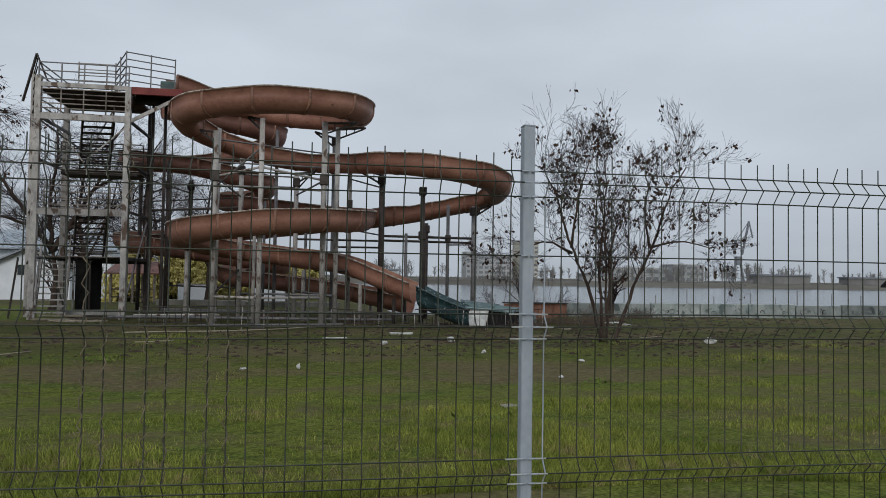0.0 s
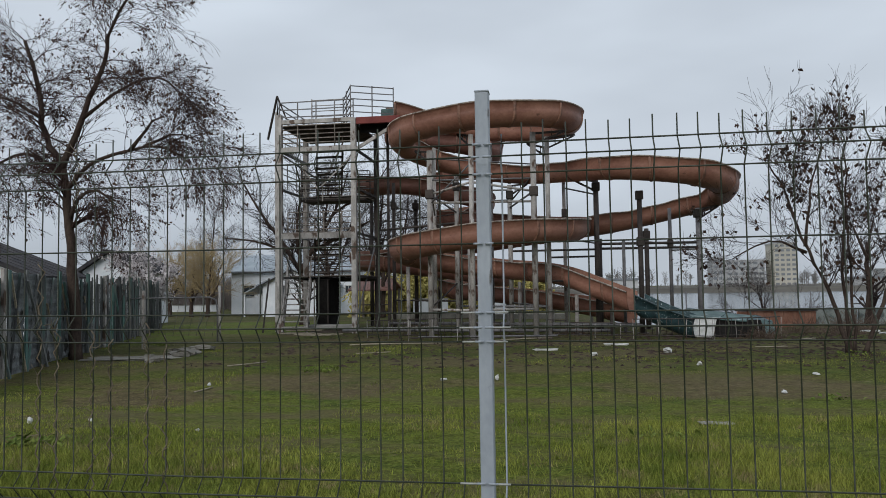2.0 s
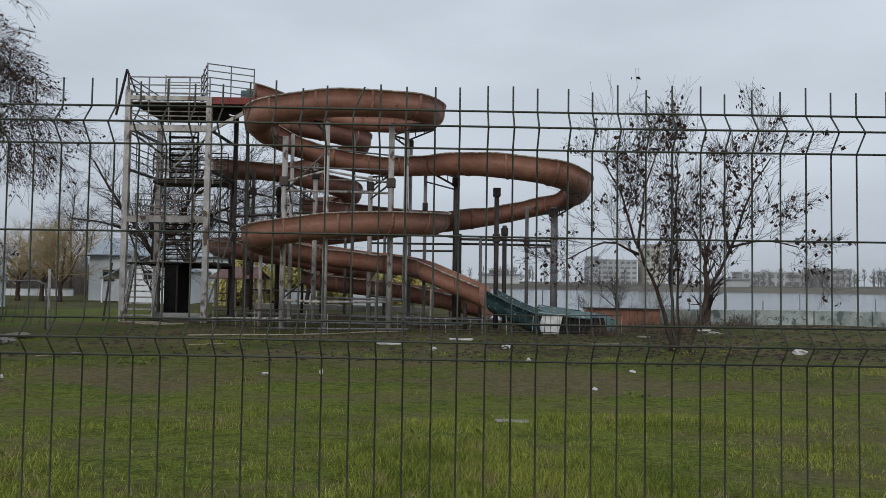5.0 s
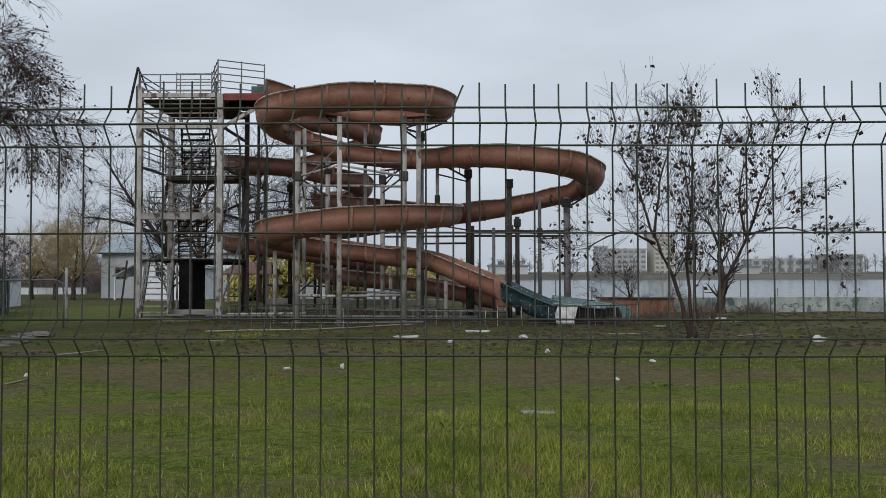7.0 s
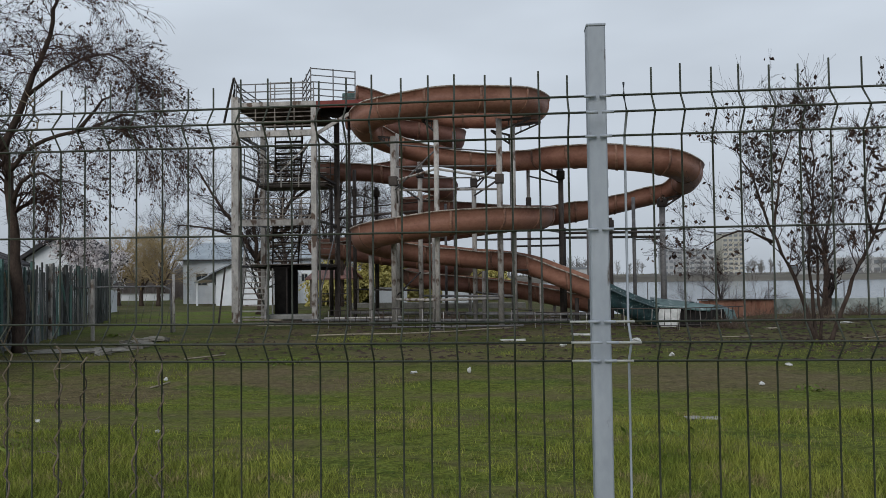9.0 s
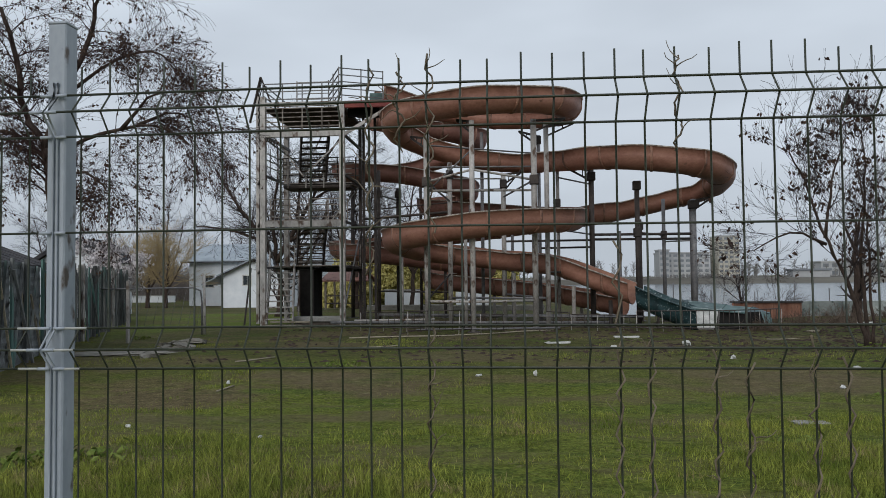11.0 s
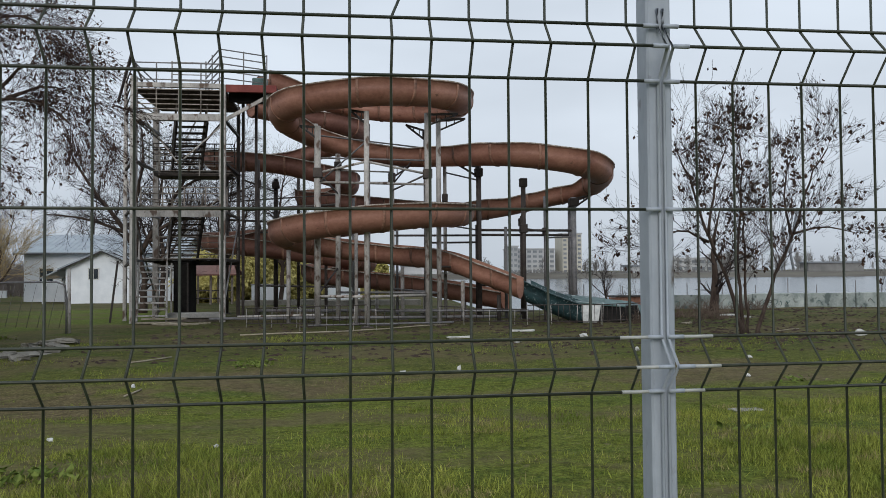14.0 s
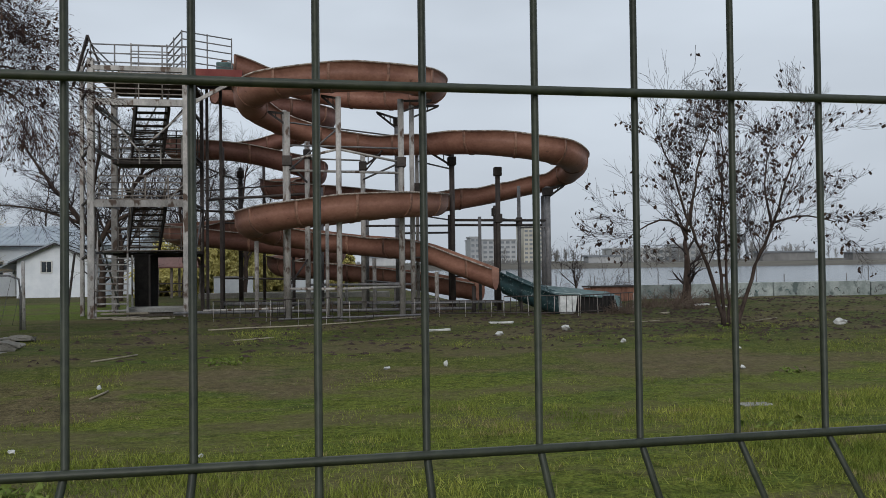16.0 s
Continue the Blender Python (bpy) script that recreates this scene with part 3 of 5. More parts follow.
for x, y, top, r, m, br, col in (
        (-2.566, 22.43, 6.86, 0.085, M_pole, (-0.5, 0.35), ()), (-0.52, 23.42, 7.05, 0.1, M_pole, (1.1, 0.5), (5.0,)), (-0.05, 24.3, 7.05, 0.085, M_pole, (1.0, 0.4), ()),
        (-4.15, 23.4, 6.55, 0.1, M_pole, (-0.6, 0.5), (5.0,)), (-3.55, 26.0, 6.05, 0.09, M_pole, None, (5.6,)), (-4.3, 25.3, 7.0, 0.07, M_pole, None, ()),
        (-1.55, 26.7, 5.7, 0.09, M_pole, (0.7, 0.5), (5.3,)), (-2.4, 28.2, 7.6, 0.07, M_rail, None, ()), (-0.1, 28.6, 7.5, 0.07, M_rail, (-0.8, -0.4), (7.3,)),
        (1.75, 26.6, 5.75, 0.1, M_dark, (-1.1, -0.6), (5.5,)), (1.95, 28.2, 3.6, 0.08, M_dark, None, ()), (3.25, 25.6, 5.05, 0.09, M_dark, None, (5.0, 3.3)),
        (3.75, 28.0, 3.95, 0.09, M_dark, None, (3.7,)), (5.55, 26.9, 4.6, 0.11, M_rail, (0.8, 0.3), (4.4,)), (5.9, 28.6, 4.4, 0.08, M_rail, None, ()),
        (-6.5, 33.0, 6.0, 0.1, M_dark, None, (5.7,)), (-5.6, 34.5, 6.3, 0.07, M_dark, None, ()), (-8.6, 32.6, 6.3, 0.09, M_dark, None, ()), (-5.2, 24.6, 2.5, 0.07, M_pole, None, ()),
        (-1.2, 26.2, 1.9, 0.07, M_pole, None, ()), (0.9, 25.2, 1.4, 0.07, M_pole, None, ()), (2.1, 24.6, 0.9, 0.07, M_dark, None, ()), (-4.2, 31.7, 2.1, 0.07, M_dark, None, ()),
        (-6.9, 29.9, 6.4, 0.08, M_dark, None, (5.4,)), (-3.0, 30.6, 4.9, 0.06, M_rail, None, ()), (-1.2, 29.6, 4.6, 0.06, M_rail, None, ()), (0.55, 27.4, 6.0, 0.07, M_pole, None, (4.6,)), (2.7, 26.2, 3.4, 0.06, M_rail, None, ()), (-2.9, 24.4, 3.2, 0.06, M_pole, None, ()), (4.6, 27.6, 4.7, 0.07, M_rail, None, (3.3,)),
        (-2.0, 31.2, 1.0, 0.07, M_pole, None, ()), (0.0, 30.2, 0.75, 0.07, M_pole, None, ()), (1.6, 29.4, 0.5, 0.07, M_pole, None, ())):
    build_pole(x, y, top, r, m, br, col)


def build_brace(a, b, w, material, label):
    bz = thing("brace_pipe", ((a[0] + b[0]) / 2, (a[1] + b[1]) / 2, min(a[2], b[2])), label, "brace", "slide bracing")
    inv = bz.matrix_world.inverted()
    rod_part("pipe", [inv @ Vector(a), inv @ Vector(b)], w, material, bz, sides=8)


for a, b, w, m in (
        ((-4.15, 23.4, 5.0), (-2.57, 22.43, 5.25), 0.04, M_pole), ((-2.57, 22.43, 5.25), (-0.52, 23.42, 5.0), 0.04, M_pole), ((-4.15, 23.4, 4.7), (-0.52, 23.42, 4.65), 0.04, M_pole),
        ((-4.15, 23.4, 5.0), (-3.55, 26.0, 4.6), 0.035, M_rail), ((-0.52, 23.42, 5.0), (-1.55, 26.7, 4.8), 0.035, M_rail), ((-3.55, 26.0, 5.0), (-1.55, 26.7, 5.1), 0.035, M_rail),
        ((-4.15, 23.4, 0.95), (-2.57, 22.43, 0.95), 0.045, M_pole), ((-2.57, 22.43, 0.95), (-0.52, 23.42, 0.95), 0.045, M_pole), ((-3.55, 26.0, 1.0), (-0.05, 24.3, 1.0), 0.04, M_rail),
        ((1.75, 26.6, 3.3), (5.55, 26.9, 3.3), 0.05, M_dark), ((1.95, 28.2, 3.2), (5.9, 28.6, 3.2), 0.05, M_dark), ((-4.3, 25.3, 6.6), (-0.1, 28.6, 6.75), 0.03, M_rail),
        ((-8.6, 32.6, 4.9), (-3.55, 31.0, 5.1), 0.03, M_dark), ((-8.6, 32.6, 4.1), (-5.6, 34.5, 4.1), 0.05, M_dark), ((-7.3, 28.6, 4.2), (-3.55, 26.0, 4.2), 0.05, M_dark),
        ((-1.55, 26.7, 3.1), (1.75, 26.6, 3.1), 0.04, M_dark), ((-0.1, 28.6, 2.9), (1.95, 28.2, 2.9), 0.04, M_dark), ((-1.55, 26.7, 5.0), (-0.6, 27.2, 6.2), 0.03, M_dark),
        ((-3.55, 26.0, 5.45), (-1.55, 26.7, 5.5), 0.03, M_pole), ((-4.15, 23.4, 5.5), (-0.52, 23.42, 5.45), 0.03, M_rail), ((-4.15, 23.4, 4.65), (-2.57, 22.43, 5.9), 0.028, M_rail),
        ((-4.3, 25.3, 4.4), (-4.15, 23.4, 5.9), 0.03, M_pole), ((-3.55, 26.0, 1.9), (-4.15, 23.4, 1.0), 0.03, M_dark), ((-0.05, 24.3, 1.0), (-1.55, 26.7, 1.1), 0.035, M_rail),
        ((-0.05, 24.3, 1.9), (1.75, 26.6, 1.9), 0.035, M_dark), ((1.75, 26.6, 1.2), (3.25, 25.6, 1.2), 0.035, M_dark), ((3.25, 25.6, 3.3), (4.6, 27.6, 3.3), 0.035, M_dark),
        ((4.6, 27.6, 3.05), (5.55, 26.9, 3.05), 0.03, M_rail), ((-6.9, 29.9, 3.4), (-3.0, 30.6, 3.4), 0.035, M_dark), ((-6.9, 29.9, 1.2), (-3.55, 26.0, 1.2), 0.035, M_dark),
        ((-7.3, 28.6, 5.4), (-6.5, 33.0, 5.4), 0.035, M_dark), ((-8.0, 25.6, 0.12), (-4.2, 25.2, 0.2), 0.05, M_rail), ((-6.9, 24.6, 0.25), (-4.0, 24.2, 0.3), 0.035, M_pole),
        ((0.55, 27.4, 5.6), (1.75, 26.6, 5.2), 0.03, M_rail), ((-1.55, 26.7, 4.2), (0.55, 27.4, 4.2), 0.03, M_rail), ((-1.2, 29.6, 4.0), (1.95, 28.2, 3.4), 0.03, M_rail)):
    build_brace(a, b, w, m, "steel pipe bracing between the slide poles")


# ---- stair tower ----
def build_tower():
    tw = thing("stair_tower", (-9.18, 27.6, 0), "rusting steel stair tower with open landings and railings", "stair tower")
    X0, X1, Y0, Y1 = -10.71, -7.64, 26.05, 29.6

    def loc(p):
        return (p[0] + 9.18, p[1] - 27.6, p[2])

    def bar(name, a, b, w, m, h=None, label=""):
        return part(name, beam_bm(loc(a), loc(b), w, h), m, tw, label)

    for x, y, top, m in ((X0, Y0, 8.75, M_pole), (X1, Y0, 8.5, M_pole), (X0 - 0.15, Y1, 8.4, M_pole), (X1, Y1, 8.5, M_dark)):
        bar("column", (x, y, height(x, y) - 0.2), (x, y, top), 0.2 if m == M_pole else 0.13, m)
    for z in (7.3, 3.85):
        bar("landing_beam", (X0, Y0 - 0.02, z), (X1 - 0.1, Y0 - 0.02, z), 0.14, M_pole, 0.22, "pale flaking landing beam")
    bar("landing_beam", (X0, Y0 - 0.02, 8.45), (X1, Y0 - 0.02, 8.45), 0.12, M_pole, 0.16)
    for z in (5.75, 2.15):
        bar("landing_beam", (X0, Y1, z), (X1, Y1, z), 0.14, M_dark, 0.2)
    for x in (X0, X1):
        for z in (2.2, 3.95, 5.75, 7.3, 8.35):
            bar("side_beam", (x, Y0, z), (x, Y1, z), 0.09, M_rail if x < -9 else M_dark)
    # landings of narrow boards with gaps
    for z, ya, yb in ((7.42, Y0 + 0.1, Y0 + 1.0), (3.97, Y0 + 0.1, Y0 + 1.0), (5.6, Y1 - 1.2, Y1 - 0.1), (2.25, 27.1, Y1 - 0.1)):
        k = ya
        while k < yb:
            part("landing_board", box_bm(*loc((X0 + 0.05, k, z)), *loc((X1 - 0.05, k + 0.16, z + 0.04)), 0.006), M_rusty, tw)
            k += 0.185
    # deck boards in the dark step tone, for the dark look of the underside
    k = Y0 + 0.1
    while k < Y1:
        part("deck_board", box_bm(*loc((X0 + 0.02, k, 8.3)), *loc((X1, k + 0.183, 8.35)), 0.004), M_stair, tw)
        k += 0.19

    def flight(x_lo, x_hi, y_lo, z_lo, y_hi, z_hi, steps, m, mr=None, half=0.55):
        """A straight flight; x_lo and x_hi are its middle at the foot and at the head."""
        for k in range(steps):
            u = (k + 0.5) / steps
            x, y, z = x_lo + (x_hi - x_lo) * u, y_lo + (y_hi - y_lo) * u, z_lo + (z_hi - z_lo) * (k + 1) / steps
            part("tread", box_bm(*loc((x - half, y - 0.13, z - 0.05)), *loc((x + half, y + 0.13, z)), 0.006), m, tw)
        for o in (-half, half):
            foot, head = (x_lo + o, y_lo), (x_hi + o, y_hi)
            bar("stringer", (*foot, z_lo - 0.05), (*head, z_hi - 0.05), 0.06, mr or M_dark, 0.24)
            bar("hand_rail", (*foot, z_lo + 0.85), (*head, z_hi + 0.85), 0.045, mr or M_rusty)
            bar("mid_rail", (*foot, z_lo + 0.45), (*head, z_hi + 0.45), 0.035, mr or M_rusty)
            for u in (0.1, 0.5, 0.9):
                x, y, z = foot[0] + (head[0] - foot[0]) * u, y_lo + (y_hi - y_lo) * u, z_lo + (z_hi - z_lo) * u
                bar("baluster", (x, y, z), (x, y, z + 0.85), 0.03, mr or M_rusty)

    flight(-10.0, -10.4, 25.75, 0.05, 27.5, 2.25, 10, M_pole, M_pole, 0.5)
    flight(-9.65, -9.05, 28.8, 2.25, 27.1, 3.97, 9, M_stair)
    flight(-9.5, -8.9, 28.7, 5.6, 26.95, 7.42, 9, M_stair)
    # dark sheets added under the rear landings, which look dark from below
    for z in (5.5, 2.12):
        part("landing_sheet", box_bm(*loc((X0 + 0.1, 28.3, z)), *loc((X1 - 0.15, Y1 - 0.1, z + 0.08)), 0.01), M_dark, tw)
    for k in range(5):
        bar("rail_bar", (X0 + 0.05, 28.3, 5.7 + 0.19 * k), (X1 - 0.1, 28.3, 5.7 + 0.19 * k), 0.034, M_pole)
    for k in range(4):
        x = X0 + 0.3 + 0.75 * k
        bar("rail_post", (x, 28.3, 5.5), (x, 28.3, 6.6), 0.045, M_pole)
    # railings of the front landings and the deck
    for z0, top, n, ya, m in ((7.42, 8.3, 5, Y0 - 0.03, M_rusty), (3.97, 4.9, 4, Y0 + 0.9, M_rusty), (5.85, 6.8, 4, Y1 - 1.0, M_dark), (8.35, 9.25, 3, Y0 - 0.03, M_rail), (2.25, 3.2, 4, Y1 - 0.1, M_rusty),
                              (5.85, 6.8, 3, Y1, M_rail), (8.35, 9.25, 4, Y1, M_rail)):
        for k in range(n):
            z = z0 + (top - z0) * (k + 1) / n
            bar("rail_bar", (X0, ya, z), (X1 - (0.05 if z0 < 8 else 0.0), ya, z), 0.038, m)
        for k in range(5):
            x = X0 + (X1 - X0) * k / 4
            bar("rail_post", (x, ya, z0), (x, ya, top), 0.04, m)
    for k in range(4):
        z = 8.35 + 0.9 * (k + 1) / 4
        bar("rail_bar", (X0, Y0, z), (X0, Y1, z), 0.035, M_rail)
        bar("rail_bar", (X0 + 1.15, Y0 + 0.6, z + 0.2), (X1 - 0.6, Y0 + 0.6, z + 0.2), 0.03, M_pole)
    bar("rail_post", (X0 + 1.15, Y0 + 0.6, 8.3), (X0 + 1.15, Y0 + 0.6, 9.5), 0.04, M_pole)
    # leaning bars at the outer corner
    bar("raking_bar", (X0 - 0.7, Y0 + 0.5, 7.9), (X0 - 0.1, Y0, 9.55), 0.07, M_dark)
    bar("raking_bar", (X0 - 0.1, Y0, 9.55), (X0 + 0.25, Y0 + 0.1, 8.6), 0.06, M_dark)
    bar("raking_bar", (X0 - 0.7, Y0 + 0.6, 2.2), (X0 - 0.95, Y0 + 0.5, -0.2), 0.07, M_dark)
    for z in (7.7, 5.6, 3.9, 2.0):
        bar("outrigger", (X0 - 0.75, Y0 + 1.6, z), (X0, Y0 + 0.05, z + 0.2), 0.07, M_dark)
    bar("outer_post", (X0 - 0.75, Y0 + 1.6, height(X0, 27.6) - 0.2), (X0 - 0.75, Y0 + 1.6, 9.3), 0.12, M_pole)
    for z in (8.0, 8.3, 8.6, 8.9, 9.2):
        bar("rail_bar", (X0 - 0.75, Y0 + 1.6, z), (X0 - 0.1, Y0 + 0.1, z + 0.2), 0.035, M_dark)
    # start platform beside the stairs, on a red beam
    part("red_beam", box_bm(*loc((X1 + 0.1, Y0 - 0.05, 8.25)), *loc((-5.75, Y0 + 0.1, 8.52)), 0.01), M_red, tw, "red oxide steel edge beam")
    part("platform_floor", box_bm(*loc((X1 + 0.1, Y0 + 0.1, 8.4)), *loc((-5.75, 28.6, 8.5)), 0.01), M_dark, tw)
    # near-black sheet added for the dark area below the red beam
    part("under_beam_dark", box_bm(*loc((X1 + 0.12, Y0 + 0.5, 8.0)), *loc((-6.3, Y0 + 0.56, 8.38)), 0.01), M_black, tw)
    bar("strut", (X1, Y0, 7.2), (-5.9, Y0 + 0.3, 8.3), 0.12, M_pole)
    for k in range(5):
        z = 8.52 + 1.3 * (k + 1) / 5
        bar("rail_bar", (-7.77, 26.09, z), (-6.19, 26.85, z), 0.035, M_rail)
        bar("rail_bar", (-7.77, 26.09, z), (-8.6, 27.9, z - 0.1), 0.035, M_rail)
    for x, y in ((-7.77, 26.09), (-6.98, 26.47), (-6.19, 26.85), (-8.2, 27.0), (-8.6, 27.9)):
        bar("rail_post", (x, y, 8.5), (x, y, 9.86), 0.04, M_rail)
    part("start_box", box_bm(*loc((-6.75, 27.0, 8.5)), *loc((-6.2, 27.8, 9.05)), 0.03), M_teal, tw, "pale panel at the slide start")
    # cabin under the stairs; near-black panels paint in its unlit interior
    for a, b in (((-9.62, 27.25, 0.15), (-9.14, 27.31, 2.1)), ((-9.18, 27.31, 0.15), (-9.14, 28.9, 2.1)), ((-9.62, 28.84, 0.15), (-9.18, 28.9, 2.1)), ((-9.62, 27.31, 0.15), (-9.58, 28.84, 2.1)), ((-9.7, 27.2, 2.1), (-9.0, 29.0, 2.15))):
        part("cabin_shade_panel", box_bm(*loc(a), *loc(b)), M_black, tw)
    for x in (-9.68, -9.1):
        part("cabin_jamb", box_bm(*loc((x - 0.03, 27.19, 0.1)), *loc((x + 0.03, 27.25, 2.12)), 0.01), M_pole if x < -9.3 else M_dark, tw, "flaking door jamb")
    part("cabin_step", box_bm(*loc((-9.7, 26.35, 0.12)), *loc((-7.75, 27.1, 0.3)), 0.02), M_conc, tw, "pale concrete sill")
    part("cabin_plinth", box_bm(*loc((-9.6, 26.45, -0.2)), *loc((-7.85, 27.1, 0.12)), 0.02), M_tread, tw)
    for k in range(3):
        part("entry_board", box_bm(*loc((-10.5 + 0.1 * k, 24.9 + 0.32 * k, -0.12 + 0.12 * k)), *loc((-9.3 + 0.25 * k, 25.2 + 0.32 * k, -0.06 + 0.12 * k)), 0.01), M_plank, tw)
    # cross braces
    for a, b in (((X0, Y0, 7.2), (X0 + 1.5, Y1, 5.9)), ((X0, Y1, 0.2), (X0, Y0, 3.8)), ((X1, Y0, 0.3), (X1, Y1, 3.8)), ((X1 - 2.2, Y1, 6.0), (X1, Y0, 7.2))):
        bar("cross_brace", a, b, 0.05, M_rail)
    for a, b in (((X0, Y0 + 0.1, 3.9), (X0 - 0.75, Y0 + 1.6, 5.6)), ((X0, Y0 + 0.1, 5.8), (X0 - 0.75, Y0 + 1.6, 7.4)), ((X0, Y1, 2.2), (X1, Y1, 5.7)), ((X1 - 1.4, Y0 + 0.2, 5.85), (X1, Y0 + 0.05, 7.1)),
                 ((X0 + 0.1, Y0 + 1.0, 7.4), (X0 + 1.3, Y0 + 1.0, 5.8)), ((X0 + 0.3, Y1, 5.8), (X0 + 1.6, Y1, 8.3))):
        bar("cross_brace", a, b, 0.045, M_pole)
    for z in (4.25, 4.5, 6.15, 6.4, 6.65, 7.7, 7.95):
        bar("rail_bar", (X0, Y0 + 0.2, z), (X0, Y1 - 0.2, z + 0.03), 0.035, M_pole)
        bar("rail_bar", (X0 + 0.05, Y1 - 0.95, z), (X0 + 1.15, Y1 - 0.95, z), 0.04, M_rusty)
    for k in range(6):
        bar("rail_post", (X0, Y0 + 0.3 + k * 0.55, 5.85 if k % 2 else 3.95), (X0, Y0 + 0.3 + k * 0.55, 6.9 if k % 2 else 4.9), 0.035, M_rail)
    for x, y in ((-7.3, 28.6), (-6.75, 28.2)):
        bar("rear_column", (x, y, -0.2), (x, y, 8.4), 0.1, M_dark)


build_tower()


# ---- mesh fence in front ----
ZT, ZM, ZB, ZC, ZT2, ZM2, ZB2 = 2.092, 2.05, 2.007, 1.812, 1.62, 1.58, 1.539
LEVELS = [ZT, ZM, ZB, ZC, ZT2, ZM2, ZB2, 1.15, 1.11, 1.07, 0.66, 0.62, 0.58, 0.2]
FOLDS = [(ZT, ZM, ZB), (ZT2, ZM2, ZB2), (1.15, 1.11, 1.07), (0.66, 0.62, 0.58)]
SPAN = 2.49
PITCH = SPAN / 42


def wire_line(top):
    pts = [(0, 0, top)]
    for a, m, b in FOLDS:
        pts += [(0, 0, a), (0, -0.036, m), (0, 0, b)]
    return pts + [(0, 0, 0.12)]


def shared_rod(name, points, r, material):
    v, q = rod(points, r, 6)
    me = bpy.data.meshes.new(name)
    me.from_pydata(v, [], q)
    me.materials.append(material)
    me.polygons.foreach_set("use_smooth", [True] * len(me.polygons))
    return me


def build_fence():
    rng = random.Random(4)
    plain = [shared_rod("upright_wire", wire_line(2.15 + d), 0.0021, M_wire) for d in (-0.011, -0.004, 0.0, 0.006)]
    bent = shared_rod("upright_wire", [(0.022, 0.004, 2.145), *wire_line(2.15)[1:]], 0.0021, M_wire)
    edge = shared_rod("upright_wire", wire_line(2.12), 0.0026, M_post)
    cross = shared_rod("cross_wire", [(-SPAN / 2 + 0.006, 0, 0), (-0.4, 0, 0.002), (0.4, 0, -0.001), (SPAN / 2 - 0.006, 0, 0)], 0.0025, M_wire)
    sleeve = shared_rod("paint_coat", [(-0.026, 0, 0), (0.026, 0, 0)], 0.0028, M_wire_paint)
    weld = shared_rod("paint_coat", [(-0.012, 0, 0), (0.012, 0, 0)], 0.0034, M_post)
    for p in range(-3, 2):
        panel = thing("wire_fence", ((p + 0.5) * SPAN, 0, 0), "dark green welded wire fence with folded ridges", "fence", "wire fence")
        for z in LEVELS:
            y = (-0.036 if z in (ZM, ZM2, 1.11, 0.62) else 0) - 0.0045
            ob = new("cross_wire", cross)
            ob.parent = panel
            ob.location = (0, y, z)
            for s in (-1, 1):
                ob = new("paint_coat", weld)
                ob.parent = panel
                ob.location = (s * (SPAN / 2 - 0.016), y, z)
                if z < 1.7:
                    ob = new("paint_coat", sleeve)
                    ob.parent = panel
                    ob.location = (s * (SPAN / 2 - 0.045 + rng.uniform(-0.006, 0.012)), y, z)
        for k in range(43):
            shift = {-2: 0.04, -1: -0.06, 0: -0.12}.get(p, 0.0)
            x = -SPAN / 2 + PITCH * (k + shift)
            rim = k in (0, 42)
            if rim and x * (p + 0.5) < 0 and p in (-1, 0):
                continue
            if rim:
                x = math.copysign(SPAN / 2 - 0.007, x)
            ob = new("upright_wire", edge if rim or (p == 0 and k == 1) else (bent if (p, k) in ((0, 19), (-2, 35)) else rng.choice(plain)))
            ob.parent = panel
            ob.location = (x + (0 if rim else rng.uniform(-0.0022, 0.0022)), 0, 0)
            ob.rotation_euler = (0, rng.uniform(-0.0018, 0.0018), 0)
    for p in range(-3, 3):
        post = thing("fence_post", (p * SPAN, 0.0, -0.1), "grey painted steel fence post with rust spots", "post", "fence posts")
        part("post_tube", box_bm(-0.0195, 0.0035, 0, 0.0195, 0.046, 2.345, 0.003), M_post, post)
        part("post_cap", box_bm(-0.0205, 0.0025, 2.344, 0.0205, 0.047, 2.349, 0.001), M_post, post)


build_fence()


def build_vine(x, z0, z1, seed, turns):
    rng = random.Random(seed)
    v = thing("dry_vine", (x, -0.004, z0), "dry brown vine twisted round a fence wire", "vine", "dry vines")
    pts, n = [], 26
    for k in range(n + 1):
        u = k / n
        a = u * turns * 6.28 + seed
        r = 0.006 + 0.004 * rng.random()
        pts.append((math.cos(a) * r + rng.gauss(0, 0.002), math.sin(a) * r, (z1 - z0) * u))
    rod_part("stem", pts, 0.0021, M_vine, v, sides=5)
    for j in range(5 if z1 > 2.0 else 3):
        u = rng.uniform(0.2, 0.98)
        p = Vector(pts[int(u * n)])
        q = [p]
        d = Vector((rng.uniform(-1, 1), rng.uniform(-0.3, 0.1), rng.uniform(0.1, 1))).normalized()
        for _ in range(4):
            d = (d + Vector((rng.gauss(0, 0.35), rng.gauss(0, 0.1), rng.gauss(0, 0.35)))).normalized()
            q.append(q[-1] + d * 0.011)
        rod_part("tendril", q, [0.0014, 0.0012, 0.001, 0.0008, 0.0006], M_vine, v, sides=4)


# on the wires of the middle panel, counted from its left post
for k, (n, z0, z1) in enumerate(((11, 1.72, 2.13), (13, 1.30, 1.62), (13, 1.80, 2.15), (19, 1.10, 1.78), (20, 1.05, 1.62), (21, 1.95, 2.13), (22, 1.08, 1.58), (23, 1.10, 1.55), (25, 1.12, 1.60), (26, 1.10, 1.56), (12, 1.96, 2.12))):
    x = -SPAN + PITCH * (n - 0.06)
    build_vine(x, z0, z1, 60 + k, (z1 - z0) * 14)


